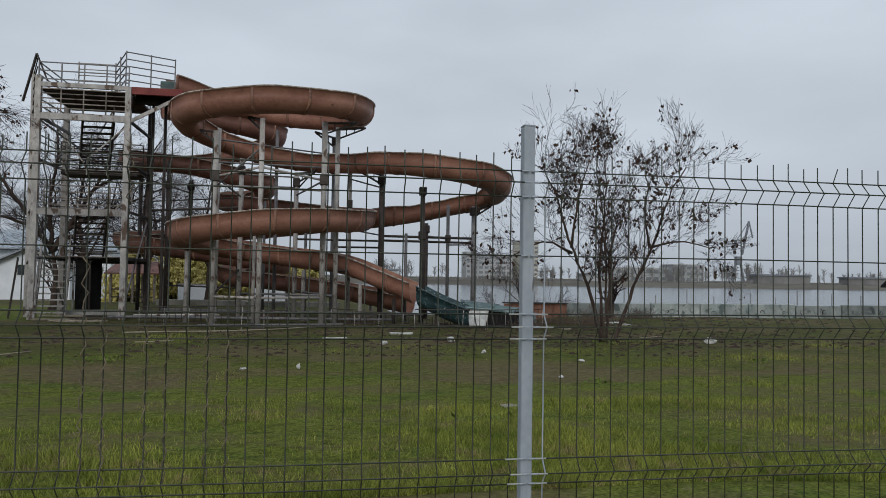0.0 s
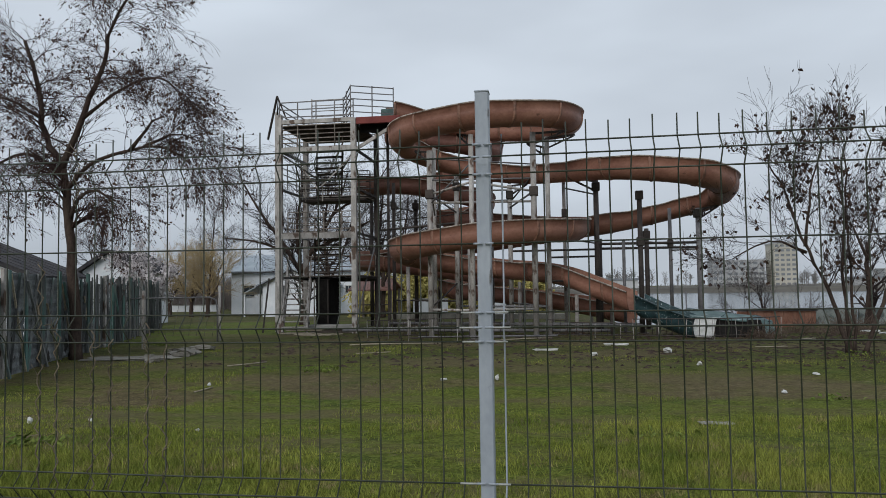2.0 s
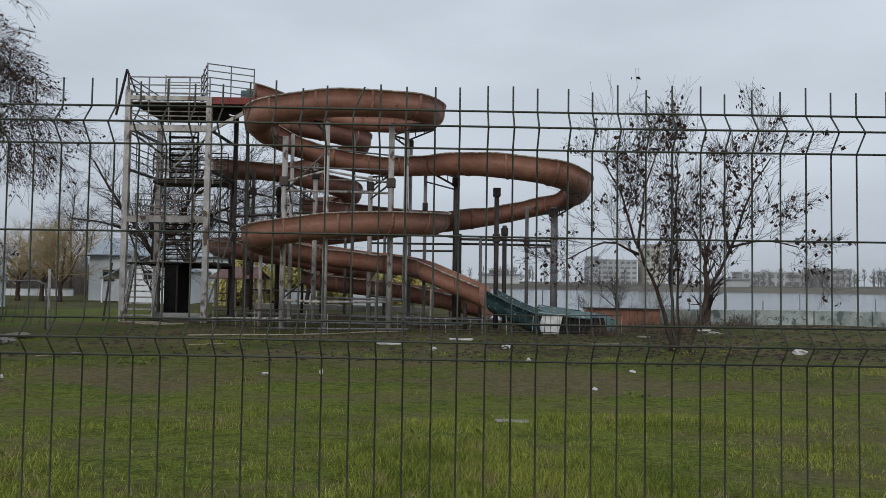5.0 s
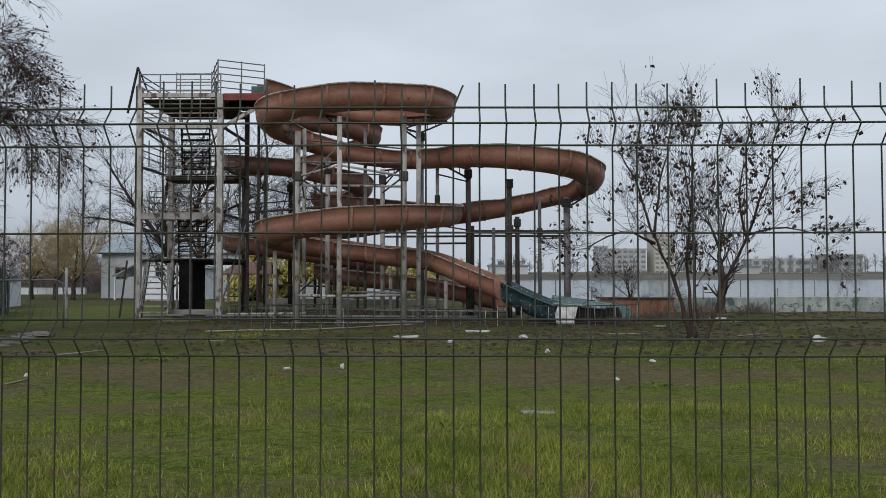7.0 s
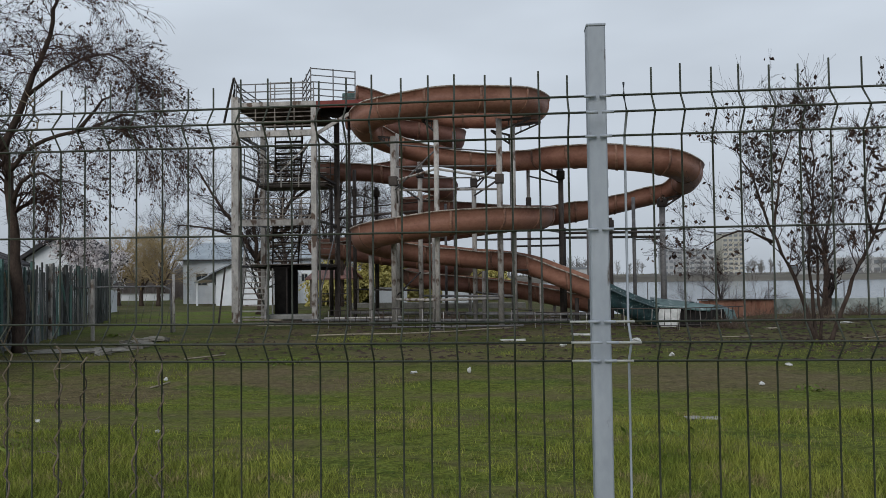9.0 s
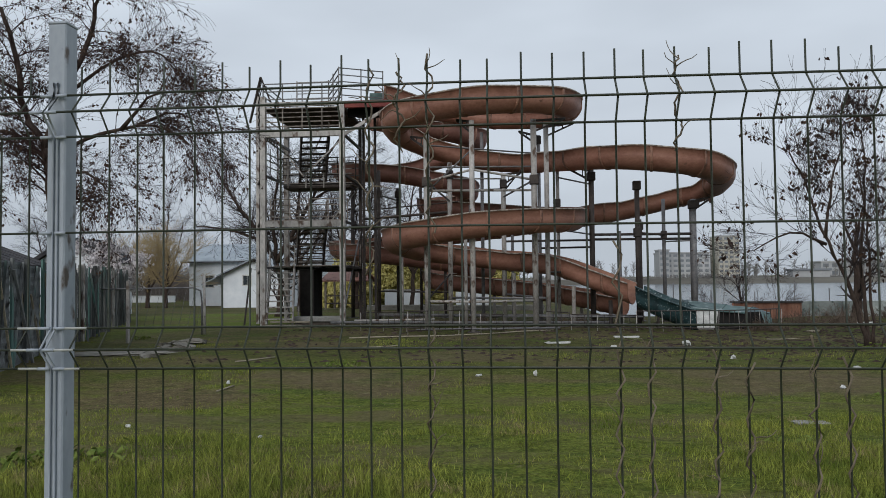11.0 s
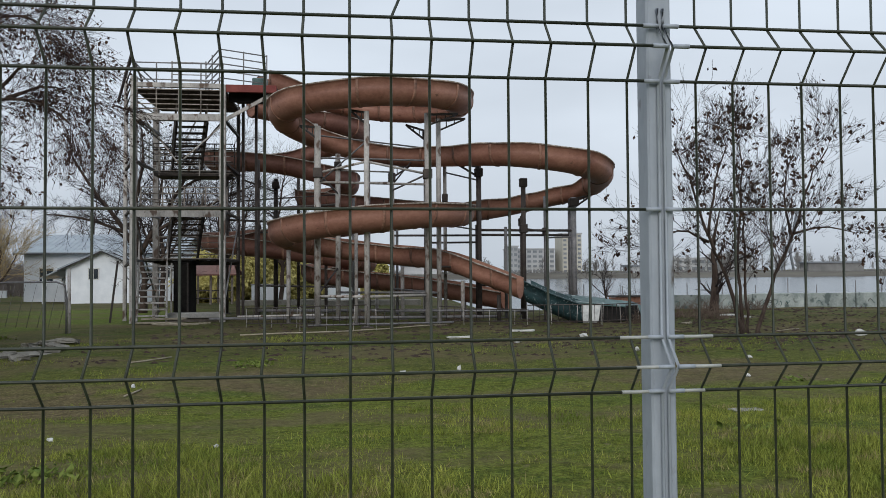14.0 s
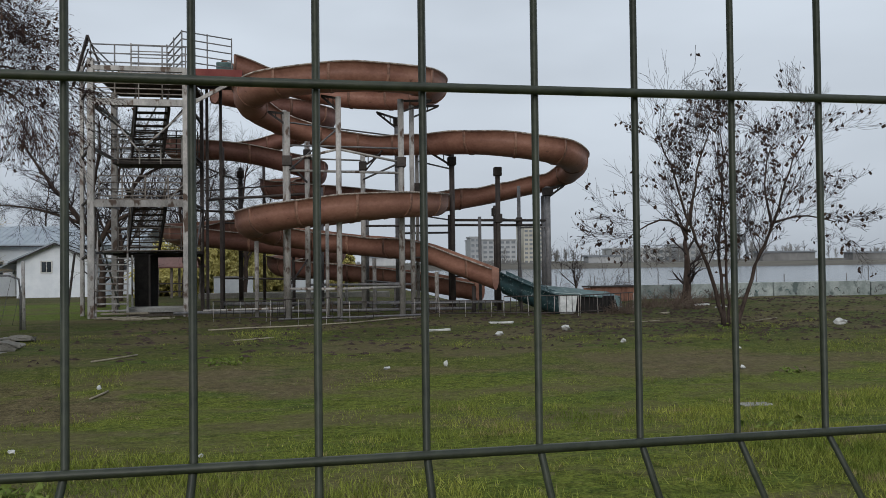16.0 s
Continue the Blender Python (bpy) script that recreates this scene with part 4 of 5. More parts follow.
# ---- trees ----
def grow(soup, leaves, rng, p, d, length, r, depth, droop=0.0, spread=0.6, leafy=0.0, wiggle=0.16, tip=0.003, kids=(2, 4)):
    """A limb of a few bent pieces that bears smaller limbs."""
    pts, radii = [p.copy()], [r]
    n = 4 if depth > 1 else 3
    sprouts = []
    for k in range(n):
        d = (d + Vector((rng.gauss(0, wiggle), rng.gauss(0, wiggle), rng.gauss(0, wiggle) - droop))).normalized()
        p = p + d * (length / n)
        pts.append(p.copy())
        radii.append(max(tip, r * (1 - 0.62 * (k + 1) / n)))
        sprouts.append((p.copy(), d.copy(), radii[-1]))
    soup.add(*rod(pts, radii, 7 if r > 0.04 else (5 if r > 0.015 else 3)))
    if depth > 0:
        for q, e, rr in sprouts:
            for _ in range(rng.randint(*kids) if q is not sprouts[0][0] else 1):
                side = Vector((rng.gauss(0, 1), rng.gauss(0, 1), rng.gauss(0, 0.7) + 0.15)).normalized()
                f = (e + side * spread * rng.uniform(0.7, 1.3)).normalized()
                grow(soup, leaves, rng, q, f, length * rng.uniform(0.45, 0.75), rr * rng.uniform(0.5, 0.72), depth - 1, droop, spread, leafy, wiggle, tip, kids)
    if leafy and depth <= 1:
        for q, e, rr in sprouts:
            if rng.random() < leafy:
                for _ in range(rng.randint(1, 3)):
                    leaves.append(q + Vector((rng.gauss(0, 0.06), rng.gauss(0, 0.06), rng.uniform(-0.06, 0.06))))


def leaf_soup(spots, rng, size, flat=0.5):
    s = Soup()
    for q in spots:
        w, h = size * rng.uniform(0.25, 0.5), size * rng.uniform(0.6, 1.25)
        a = rng.uniform(0, 6.28)
        u = Vector((math.cos(a), math.sin(a), rng.gauss(0, 0.3))) * w
        v = Vector((rng.gauss(0, flat), rng.gauss(0, flat), -1)).normalized() * h
        c = u.cross(v).normalized() * w * 0.4
        s.add([q, q + v * 0.5 + u, q + v, q + v * 0.5 - u, q + v * 0.55 + c], [(0, 1, 4), (1, 2, 4), (2, 3, 4), (3, 0, 4)])
    return s


def build_tree(name, label, x, y, stems, seed, depth=3, length=1.6, leafy=0.0, droop=0.0, spread=0.6, leaf_mat=None, leaf_size=0.13, twig_mat=None, tip=0.004, kids=(2, 3), category="tree", group="bare trees", full=(1, 2), thin=0.45, bare=0.32):
    rng = random.Random(seed)
    base = Vector((x, y, height(x, y) - 0.1))
    tree = thing(name, tuple(base), label, category, group)
    twigs, spots = Soup(), []
    for stem in stems:
        pts = [Vector(q) for q in stem[1:]]
        r = stem[0]
        line = spline([tuple(q) for q in pts], 0.35)
        n = len(line)
        radii = [r * (1 - 0.75 * i / n) for i in range(n)]
        radii[0] *= 1.25
        line = [q + Vector((rng.gauss(0, 0.02), rng.gauss(0, 0.02), 0)) for q in line]
        v, q = rod(line, radii, 9)
        mesh_object("trunk", v, q, M_bark, tree, smooth=True)
        for i in range(max(2, int(n * bare)) if stem is stems[0] or bare > 0.3 else 2, n):
            e = (line[i] - line[i - 1]).normalized()
            for _ in range(rng.randint(*full) if i < n - 1 else 3):
                side = Vector((rng.gauss(0, 1), rng.gauss(0, 1), rng.gauss(0, 0.4) + 0.2)).normalized()
                grow(twigs, spots, rng, line[i], (e * 0.55 + side * spread).normalized(), length * rng.uniform(0.6, 1.1), max(tip * 1.4, radii[i] * thin), depth - 1, droop, spread, leafy, 0.16, tip, kids)
    mesh_object("crown", twigs.v, twigs.f, twig_mat or M_twig, tree)
    if spots:
        s = leaf_soup(spots, rng, leaf_size)
        mesh_object("foliage", s.v, s.f, leaf_mat or M_dead, tree, "withered hanging leaves" if leaf_mat is None else "")
    return tree


build_tree("shrub_tree", "many-stemmed bare tree with withered dark leaves", 7.3, 17.4,
           [(0.06, (-0.05, 0, 0), (-0.35, 0.1, 1.4), (-0.95, 0.1, 2.75), (-1.4, 0.1, 4.2), (-1.9, -0.2, 5.0)), (0.05, (0.06, 0.1, 0), (-0.05, 0.2, 1.5), (0.0, 0.2, 3.0), (0.15, 0.3, 4.4), (0.1, 0.3, 5.4)),
            (0.042, (0.12, 0.1, 0), (0.12, 0.15, 1.6), (0.05, 0.1, 3.2), (-0.25, 0.0, 5.0)), (0.058, (0.3, 0, 0), (0.8, 0.1, 1.4), (1.5, 0.1, 2.9), (2.0, 0.1, 4.3), (2.5, 0.0, 5.2)),
            (0.04, (-0.95, 0.1, 2.75), (-0.85, -0.2, 4.2), (-0.6, -0.4, 5.2)), (0.035, (-0.9, 0.1, 2.6), (-1.8, 0.0, 2.9), (-2.9, -0.3, 2.4)), (0.035, (1.4, 0.1, 2.8), (2.3, 0, 3.0), (3.2, -0.2, 2.8)),
            (0.035, (1.4, 0.1, 2.8), (1.3, 0.2, 4.0), (1.6, 0.3, 5.0))],
           11, 3, 1.15, 0.042, -0.05, 0.6, None, 0.125, None, 0.0034, (2, 3), "tree", "bare trees", (1, 2), 0.36)
build_tree("leaning_tree", "old tree with drooping twigs and dry pods", -12.3, 15.75,
           [(0.16, (0, 0, 0), (-0.13, 0.0, 2.0), (-0.3, 0, 3.8), (-0.53, 0, 5.2), (-1.1, 0.1, 6.1), (-1.3, 0.1, 7.3), (-1.9, 0.2, 9.0)), (0.095, (-0.52, 0, 5.1), (-0.1, 0.1, 6.3), (0.4, 0.2, 7.7), (0.8, 0.2, 8.9), (1.5, 0.1, 10.2)),
            (0.062, (-0.42, 0, 4.5), (0.45, -0.1, 5.25), (2.0, -0.2, 5.6), (2.8, -0.2, 5.45), (3.4, -0.3, 5.0)), (0.06, (-0.3, 0, 3.7), (0.05, -0.1, 4.35), (0.65, -0.2, 4.5), (1.4, -0.3, 4.0)),
            (0.05, (0.0, 0.1, 6.5), (1.1, 0.2, 7.3), (2.2, 0.1, 7.5), (3.0, 0, 7.0)), (0.05, (1.6, -0.2, 5.5), (2.3, -0.4, 6.2), (2.9, -0.5, 6.3)), (0.04, (2.0, -0.2, 5.6), (2.6, 0.2, 6.0), (3.2, 0.3, 5.8)), (0.06, (-0.5, 0.1, 4.9), (-1.5, 0.1, 5.6), (-2.6, 0.2, 5.4), (-3.4, 0.2, 4.6)),
            (0.05, (-1.2, 0, 6.6), (-2.4, 0, 7.2), (-3.4, 0, 6.8))],
           5, 3, 1.25, 0.08, 0.13, 0.62, None, 0.085, M_redtwig, 0.0036, (3, 3), "tree", "bare trees", (2, 3), 0.3, 0.4)
for x, y, hh, seed in ((-13.3, 40.2, 8.6, 21), (-10.6, 43.0, 8.8, 22), (-20.5, 79.0, 11.5, 23), (-30.0, 80.0, 11.0, 24), (-7.6, 46.5, 8.0, 25), (-38.0, 76.0, 11.0, 26), (-14.5, 70.0, 12.0, 27), (-41.0, 60.0, 10.0, 28)):
    build_tree("bare_tree", "leafless tree behind the stair tower", x, y,
               [(0.15, (0, 0, 0), (0.1, 0, hh * 0.3), (-0.2, 0.2, hh * 0.6), (0.2, 0.1, hh)), (0.08, (0.05, 0, hh * 0.3), (-1.0, 0.2, hh * 0.5), (-1.6, 0, hh * 0.8)), (0.08, (0.05, 0, hh * 0.25), (1.1, 0, hh * 0.5), (1.7, 0.3, hh * 0.8))],
               seed, 3, 1.7, 0.0, 0.03, 0.6, None, 0.1, M_twig, 0.0042, (1, 3))
build_tree("bare_tree", "broad leafless tree close behind the stair tower", -12.6, 34.0,
           [(0.2, (0, 0, 0), (0.1, 0, 1.6), (-0.1, 0, 2.9)), (0.13, (-0.1, 0, 2.7), (-1.2, 0.2, 4.4), (-2.4, 0.2, 6.0), (-3.2, 0.1, 7.4)), (0.13, (-0.1, 0, 2.8), (0.9, 0.2, 4.6), (1.8, 0.3, 6.2), (2.4, 0.2, 7.9)),
            (0.11, (-0.1, 0, 2.9), (-0.2, -0.2, 5.0), (0.1, -0.3, 7.0), (0.0, -0.2, 8.6)), (0.09, (0.5, 0.1, 3.8), (2.2, 0.3, 4.7), (3.9, 0.2, 5.5), (5.0, 0.1, 6.0)), (0.08, (-0.8, 0.1, 3.8), (-2.6, 0.2, 4.4), (-4.2, 0.1, 4.6)),
            (0.07, (1.6, 0.3, 5.8), (3.4, 0.3, 6.9), (4.6, 0.2, 8.2)), (0.07, (0.3, 0.1, 3.4), (1.8, 0.2, 3.6), (3.4, 0.3, 3.3))],
           71, 3, 1.35, 0.0, 0.02, 0.6, None, 0.1, M_twig, 0.0042, (1, 3), "tree", "bare trees", (1, 2), 0.36, 0.3)
build_tree("bare_tree", "slim leafless tree beside the lake wall", 11.85, 28.0, [(0.2, (0, 0, 0), (0.05, 0, 1.6), (0.0, 0, 3.0)), (0.07, (0, 0, 2.8), (0.3, 0, 4.4)), (0.07, (0, 0, 2.6), (-0.5, 0, 4.0))], 31, 2, 1.0, 0.0, 0, 0.6)
build_tree("bare_tree", "spreading leafless tree at the water's edge", 11.1, 37.5, [(0.16, (0, 0, -1.5), (0, 0, 0.8), (-0.4, 0, 2.6), (-0.7, 0, 4.6)), (0.1, (0, 0, 0.8), (0.6, 0, 2.2), (1.4, 0, 3.6)), (0.09, (0, 0, 1.0), (-1.2, 0, 2.2), (-2.0, 0, 3.4))], 32, 3, 1.3, 0.0, 0.0, 0.6)
build_tree("blossom_tree", "small fruit tree in white blossom", -19.5, 31.0, [(0.08, (0, 0, 0), (0.1, 0, 1.2), (0, 0, 2.4), (0.2, 0, 3.4)), (0.05, (0, 0, 1.0), (-0.8, 0, 2.0), (-1.2, 0, 3.0)), (0.05, (0, 0, 1.0), (0.8, 0, 2.0), (1.2, 0, 2.7))],
           41, 3, 0.9, 0.5, 0.0, 0.7, M_blossom, 0.11, None, 0.004, (2, 3), "tree", "")
for x, y, seed in ((-12.6, 53.0, 54), (-10.7, 52.5, 55), (-9.0, 52.2, 51), (-7.2, 52.8, 52), (-5.4, 52.4, 53), (-3.4, 53.4, 59)):
    build_tree("willow_tree", "weeping willow in fresh yellow-green leaf", x, y, [(0.2, (0, 0, 0), (0, 0, 1.3), (0.1, 0, 2.3)), (0.1, (0, 0, 1.2), (-1.0, 0, 2.1), (-1.5, 0, 2.2)), (0.1, (0, 0, 1.2), (1.0, 0, 2.1), (1.5, 0, 2.2))],
               seed, 3, 1.5, 1.0, 0.3, 0.7, M_willow, 0.25, M_willow, 0.008, (3, 5), "tree", "willows")


for x, y, seed in ((-32.2, 60.0, 56), (-35.4, 62.0, 57), (-29.9, 58.5, 58)):
    build_tree("tan_willow", "willow with thin tan twigs beside the bungalow", x, y, [(0.2, (0, 0, 0), (0, 0, 1.6), (0.2, 0, 3.4), (0.3, 0, 4.6)), (0.1, (0, 0, 1.5), (-1.0, 0, 3.0), (-1.6, 0, 4.2)), (0.1, (0, 0, 1.5), (1.0, 0, 3.0), (1.5, 0, 4.2))],
               seed, 3, 1.9, 0.0, 0.0, 0.5, M_tan, 0.13, M_tan, 0.008, (2, 3), "tree", "tan willows")


# ---- buildings ----
def gable_house(name, label, x0, x1, y0, y1, eave, ridge, along, wall, roof, over=0.35, windows=(), group="", z0=-0.25):
    """along 'x': the ridge runs in x; windows: (x, z, w, h) in the front wall."""
    h = thing(name, ((x0 + x1) / 2, (y0 + y1) / 2, z0), label, "house", group)
    cx, cy = (x0 + x1) / 2, (y0 + y1) / 2
    hx, hy, e, r = (x1 - x0) / 2, (y1 - y0) / 2, eave - z0, ridge - z0
    bm = bmesh.new()
    if along == "x":
        base = [(-hx, -hy), (hx, -hy), (hx, hy), (-hx, hy)]
        v = [bm.verts.new((a, b, 0)) for a, b in base] + [bm.verts.new((a, b, e)) for a, b in base] + [bm.verts.new((-hx, 0, r)), bm.verts.new((hx, 0, r))]
        fs = ((0, 1, 5, 4), (2, 3, 7, 6), (1, 2, 6, 9, 5), (3, 0, 4, 8, 7))
    else:
        base = [(-hx, -hy), (hx, -hy), (hx, hy), (-hx, hy)]
        v = [bm.verts.new((a, b, 0)) for a, b in base] + [bm.verts.new((a, b, e)) for a, b in base] + [bm.verts.new((0, -hy, r)), bm.verts.new((0, hy, r))]
        fs = ((0, 1, 5, 8, 4), (2, 3, 7, 9, 6), (1, 2, 6, 5), (3, 0, 4, 7))
    for q in fs:
        bm.faces.new([v[i] for i in q])
    part("wall", bm, wall, h)
    slope = (r - e) / (hy if along == "x" else hx)
    for s in (-1, 1):
        if along == "x":
            a = Vector((0, s * (hy + over), e - slope * over))
            b = Vector((0, 0, r))
            ends = [Vector((-hx - over, 0, 0)), Vector((hx + over, 0, 0))]
        else:
            a = Vector((s * (hx + over), 0, e - slope * over))
            b = Vector((0, 0, r))
            ends = [Vector((0, -hy - over, 0)), Vector((0, hy + over, 0))]
        verts = []
        for up in (0.02, 0.12):
            verts += [a + ends[0] + Vector((0, 0, up)), a + ends[1] + Vector((0, 0, up)), b + ends[1] + Vector((0, 0, up)), b + ends[0] + Vector((0, 0, up))]
        fa = a + ends[0] + Vector((0, 0, -0.02))
        if along == "x":
            part("fascia", beam_bm(fa, a + ends[1] + Vector((0, 0, -0.02)), 0.05, 0.09), M_roof_dark, h)
        else:
            part("fascia", beam_bm(fa, b + ends[0] + Vector((0, 0, -0.02)), 0.05, 0.09), M_roof_dark, h)
        roof_ob = mesh_object("roof", verts, [(0, 1, 2, 3), (7, 6, 5, 4), (0, 4, 5, 1), (1, 5, 6, 2), (2, 6, 7, 3), (3, 7, 4, 0)], roof, h)
        n = int((ends[1] - ends[0]).length / 0.45)
        bm = bmesh.new()
        for k in range(n + 1):
            o = ends[0].lerp(ends[1], k / n) + Vector((0, 0, 0.13))
            beam_bm(a + o, b + o, 0.03, 0.03, bm)
        part("roof_seams", bm, roof, roof_ob)
    for wx, wz, w, hgt in windows:
        win = part("window", box_bm(wx - cx - w / 2, -hy - 0.04, wz - z0 - hgt / 2, wx - cx + w / 2, -hy + 0.02, wz - z0 + hgt / 2, 0.01), M_litter, h)
        part("pane", box_bm(wx - cx - w / 2 + 0.09, -hy - 0.055, wz - z0 - hgt / 2 + 0.09, wx - cx - 0.02, -hy - 0.03, wz - z0 + hgt / 2 - 0.09), M_glass, win)
        part("pane", box_bm(wx - cx + 0.02, -hy - 0.055, wz - z0 - hgt / 2 + 0.09, wx - cx + w / 2 - 0.09, -hy - 0.03, wz - z0 + hgt / 2 - 0.09), M_glass, win)
    return h


gable_house("bungalow", "long white bungalow with blue-grey sheet roof", -30.4, -18.0, 64.3, 74.0, 3.65, 5.2, "x", M_house, M_roof, 0.6, ((-28.6, 1.7, 1.2, 1.2), (-27.0, 1.7, 0.9, 1.2), (-18.9, 1.75, 0.7, 0.8)), "", -0.75)
annex = gable_house("annex_house", "white gabled annex with a small window and a lean-to porch roof", -25.5, -19.9, 60.0, 64.25, 2.25, 3.55, "y", M_house, M_roof, 0.45, ((-23.4, 1.75, 0.85, 0.95),), "", -0.75)
porch = [(x, y, z + t) for t in (0.0, 0.1) for x, y, z in ((-4.6, -2.5, 2.12), (-3.2, -2.5, 2.78), (-3.2, 2.1, 2.78), (-4.6, 2.1, 2.12))]
mesh_object("porch_roof", porch, [(3, 2, 1, 0), (4, 5, 6, 7), (0, 1, 5, 4), (1, 2, 6, 5), (2, 3, 7, 6), (3, 0, 4, 7)], M_roof, annex)
for y in (-2.3, 1.9):
    part("porch_post", beam_bm((-4.4, y, 0), (-4.4, y, 2.2), 0.12), M_house, annex)
gable_house("dark_house", "grey house with a dark tiled roof behind the board fence", -29.5, -21.2, 25.6, 28.0, 2.5, 4.0, "y", M_house, M_roof_dark, 0.5, ((-22.2, 1.9, 0.7, 0.8), (-24.4, 1.9, 0.9, 0.8)))
gable_house("garden_house", "small white garden house with a low dark roof", -25.2, -21.9, 34.5, 37.5, 2.9, 3.9, "y", M_house, M_roof_dark, 0.4, ((-23.2, 2.1, 0.6, 0.7),), "", -0.2)
pv = thing("pavilion", (-11.2, 44.0, -0.2), "open timber pavilion with a faded red roof", "pavilion")
for sy in (-1, 1):
    mesh_object("roof", [Vector((sx * 1.5, sy * 1.5, 1.8 + u)) for u in (0, 0.08) for sx in (-1, 1)] + [Vector((sx * 1.1, 0, 2.5 + u)) for u in (0, 0.08) for sx in (-1, 1)],
                [(0, 1, 5, 4), (2, 6, 7, 3), (0, 2, 3, 1), (0, 4, 6, 2), (1, 3, 7, 5)], M_slide_maroon, pv)
for sx in (-1.2, 0.0, 1.2):
    for sy in (-1.2, 1.2):
        part("pavilion_post", box_bm(sx - 0.06, sy - 0.06, 0, sx + 0.06, sy + 0.06, 1.95, 0.01), M_tread, pv)
for z in (0.45, 0.9):
    part("rail", box_bm(-1.2, -1.25, z, 1.2, -1.2, z + 0.07), M_dark, pv)
gable_house("lake_house", "brown lakeside house with a dark roof", 58.5, 68.0, 60.0, 66.0, 1.8, 3.9, "x", M_farwall, M_roof_dark, 0.6, ((60.5, 1.0, 1.0, 0.9), (63.5, 1.0, 1.0, 0.9)))
for x0, x1, y, z1 in ((-9.6, -7.2, 48.0, 0.95), (-4.8, -2.6, 48.0, 0.85), (-42.0, -31.6, 64.0, 0.4)):
    w = thing("garden_wall", ((x0 + x1) / 2, y, -0.2), "low whitewashed garden wall in front of the willows", "wall", "garden walls")
    part("wall_body", box_bm((x0 - x1) / 2, -0.1, 0, (x1 - x0) / 2, 0.1, z1 + 0.2, 0.02), M_house, w)
    part("coping", box_bm((x0 - x1) / 2 - 0.03, -0.14, z1 + 0.2, (x1 - x0) / 2 + 0.03, 0.14, z1 + 0.27, 0.01), M_conc, w)
for x0, x1, y in ((-9.4, -4.5, 40.5), (-4.5, 0.6, 39.0)):
    w = thing("concrete_kerb", ((x0 + x1) / 2, y, -0.1), "grey concrete edge of the old pool yard", "kerb", "pool kerbs")
    part("kerb_block", box_bm((x0 - x1) / 2, -0.2, 0, (x1 - x0) / 2, 0.2, 0.34, 0.03), M_path, w)


def ribbed_sheet(p, u, side, w, hgt, material, parent):
    """An upright sheet with shallow level ribs, 4 mm thick."""
    rows = 45
    v, f = [], []
    for off in (0.0, 0.004):
        for k in range(rows):
            q = p + side * (0.009 * math.sin(k * math.pi / 2) + off) + Vector((0, 0, hgt * k / (rows - 1)))
            v += [q, q + u * w]
    n = rows * 2
    for k in range(rows - 1):
        i = 2 * k
        f += [(i, i + 1, i + 3, i + 2), (n + i, n + i + 2, n + i + 3, n + i + 1), (i, i + 2, n + i + 2, n + i), (i + 1, n + i + 1, n + i + 3, i + 3)]
    f += [(0, n, n + 1, 1), (n - 2, n - 1, 2 * n - 1, 2 * n - 2)]
    mesh_object("sheet", v, f, material, parent)


def board_fence():
    rng = random.Random(8)
    line = [(-10.9, 10.0), (-13.4, 17.6), (-18.9, 31.5)]
    for (xa, ya), (xb, yb) in zip(line, line[1:]):
        near = ya < 12
        d = math.hypot(xb - xa, yb - ya)
        fence = thing("board_fence", ((xa + xb) / 2, (ya + yb) / 2, -0.1), "patched fence of stained ribbed sheets and crossed poles" if near else "ramshackle fence of weathered grey-green boards and poles", "fence", "board fences")
        u = Vector(((xb - xa) / d, (yb - ya) / d, 0))
        side = Vector((-u.y, u.x, 0))
        mid = d / 2
        k = -mid
        while k < mid:
            wide = near and rng.random() < 0.7
            w, hgt = (rng.uniform(0.7, 1.05), rng.uniform(2.1, 2.3)) if wide else (rng.uniform(0.1, 0.19), rng.uniform(1.95, 2.4))
            p = u * k + side * rng.uniform(-0.03, 0.03)
            if wide:
                ribbed_sheet(p, u, side, w, hgt, M_sheet, fence)
                part("loose_pole", beam_bm(p - side * 0.07, p + u * w * rng.uniform(0.5, 1.0) - side * 0.05 + Vector((0, 0, hgt)), 0.045), M_fence_l, fence)
                part("loose_pole", beam_bm(p + u * w - side * 0.06, p + u * w * rng.uniform(0.0, 0.6) - side * 0.05 + Vector((0, 0, hgt * rng.uniform(0.7, 1.0))), 0.04), M_plank, fence)
                part("batten", beam_bm(p - side * 0.03, p - side * 0.03 + Vector((0, 0, hgt + rng.uniform(0.0, 0.1))), 0.05, 0.07), M_fence_l, fence)
            else:
                p += u * w / 2
                part("board", beam_bm(p, p + u * rng.gauss(0, 0.04) + Vector((0, 0, hgt)), 0.025, w), M_fence_l, fence)
            k += w + (rng.uniform(0.0, 0.015) if rng.random() < 0.85 else 0.05)
        for z in (0.5, 1.5):
            part("rail", beam_bm(u * -mid + side * 0.06 + Vector((0, 0, z)), u * mid + side * 0.06 + Vector((0, 0, z)), 0.05), M_fence_l, fence)
        for j in range(int(d / 2.2) + 1):
            p = u * (-mid + 2.2 * j) - side * 0.1
            part("fence_post", beam_bm(p, p + Vector((0, 0, 2.35)), 0.08), M_pole if j % 3 == 1 else M_fence_l, fence)
            part("loose_pole", beam_bm(p - side * 0.15, p + u * rng.uniform(-0.9, 0.9) + Vector((0, 0, 2.1)), 0.05), M_fence_l, fence)


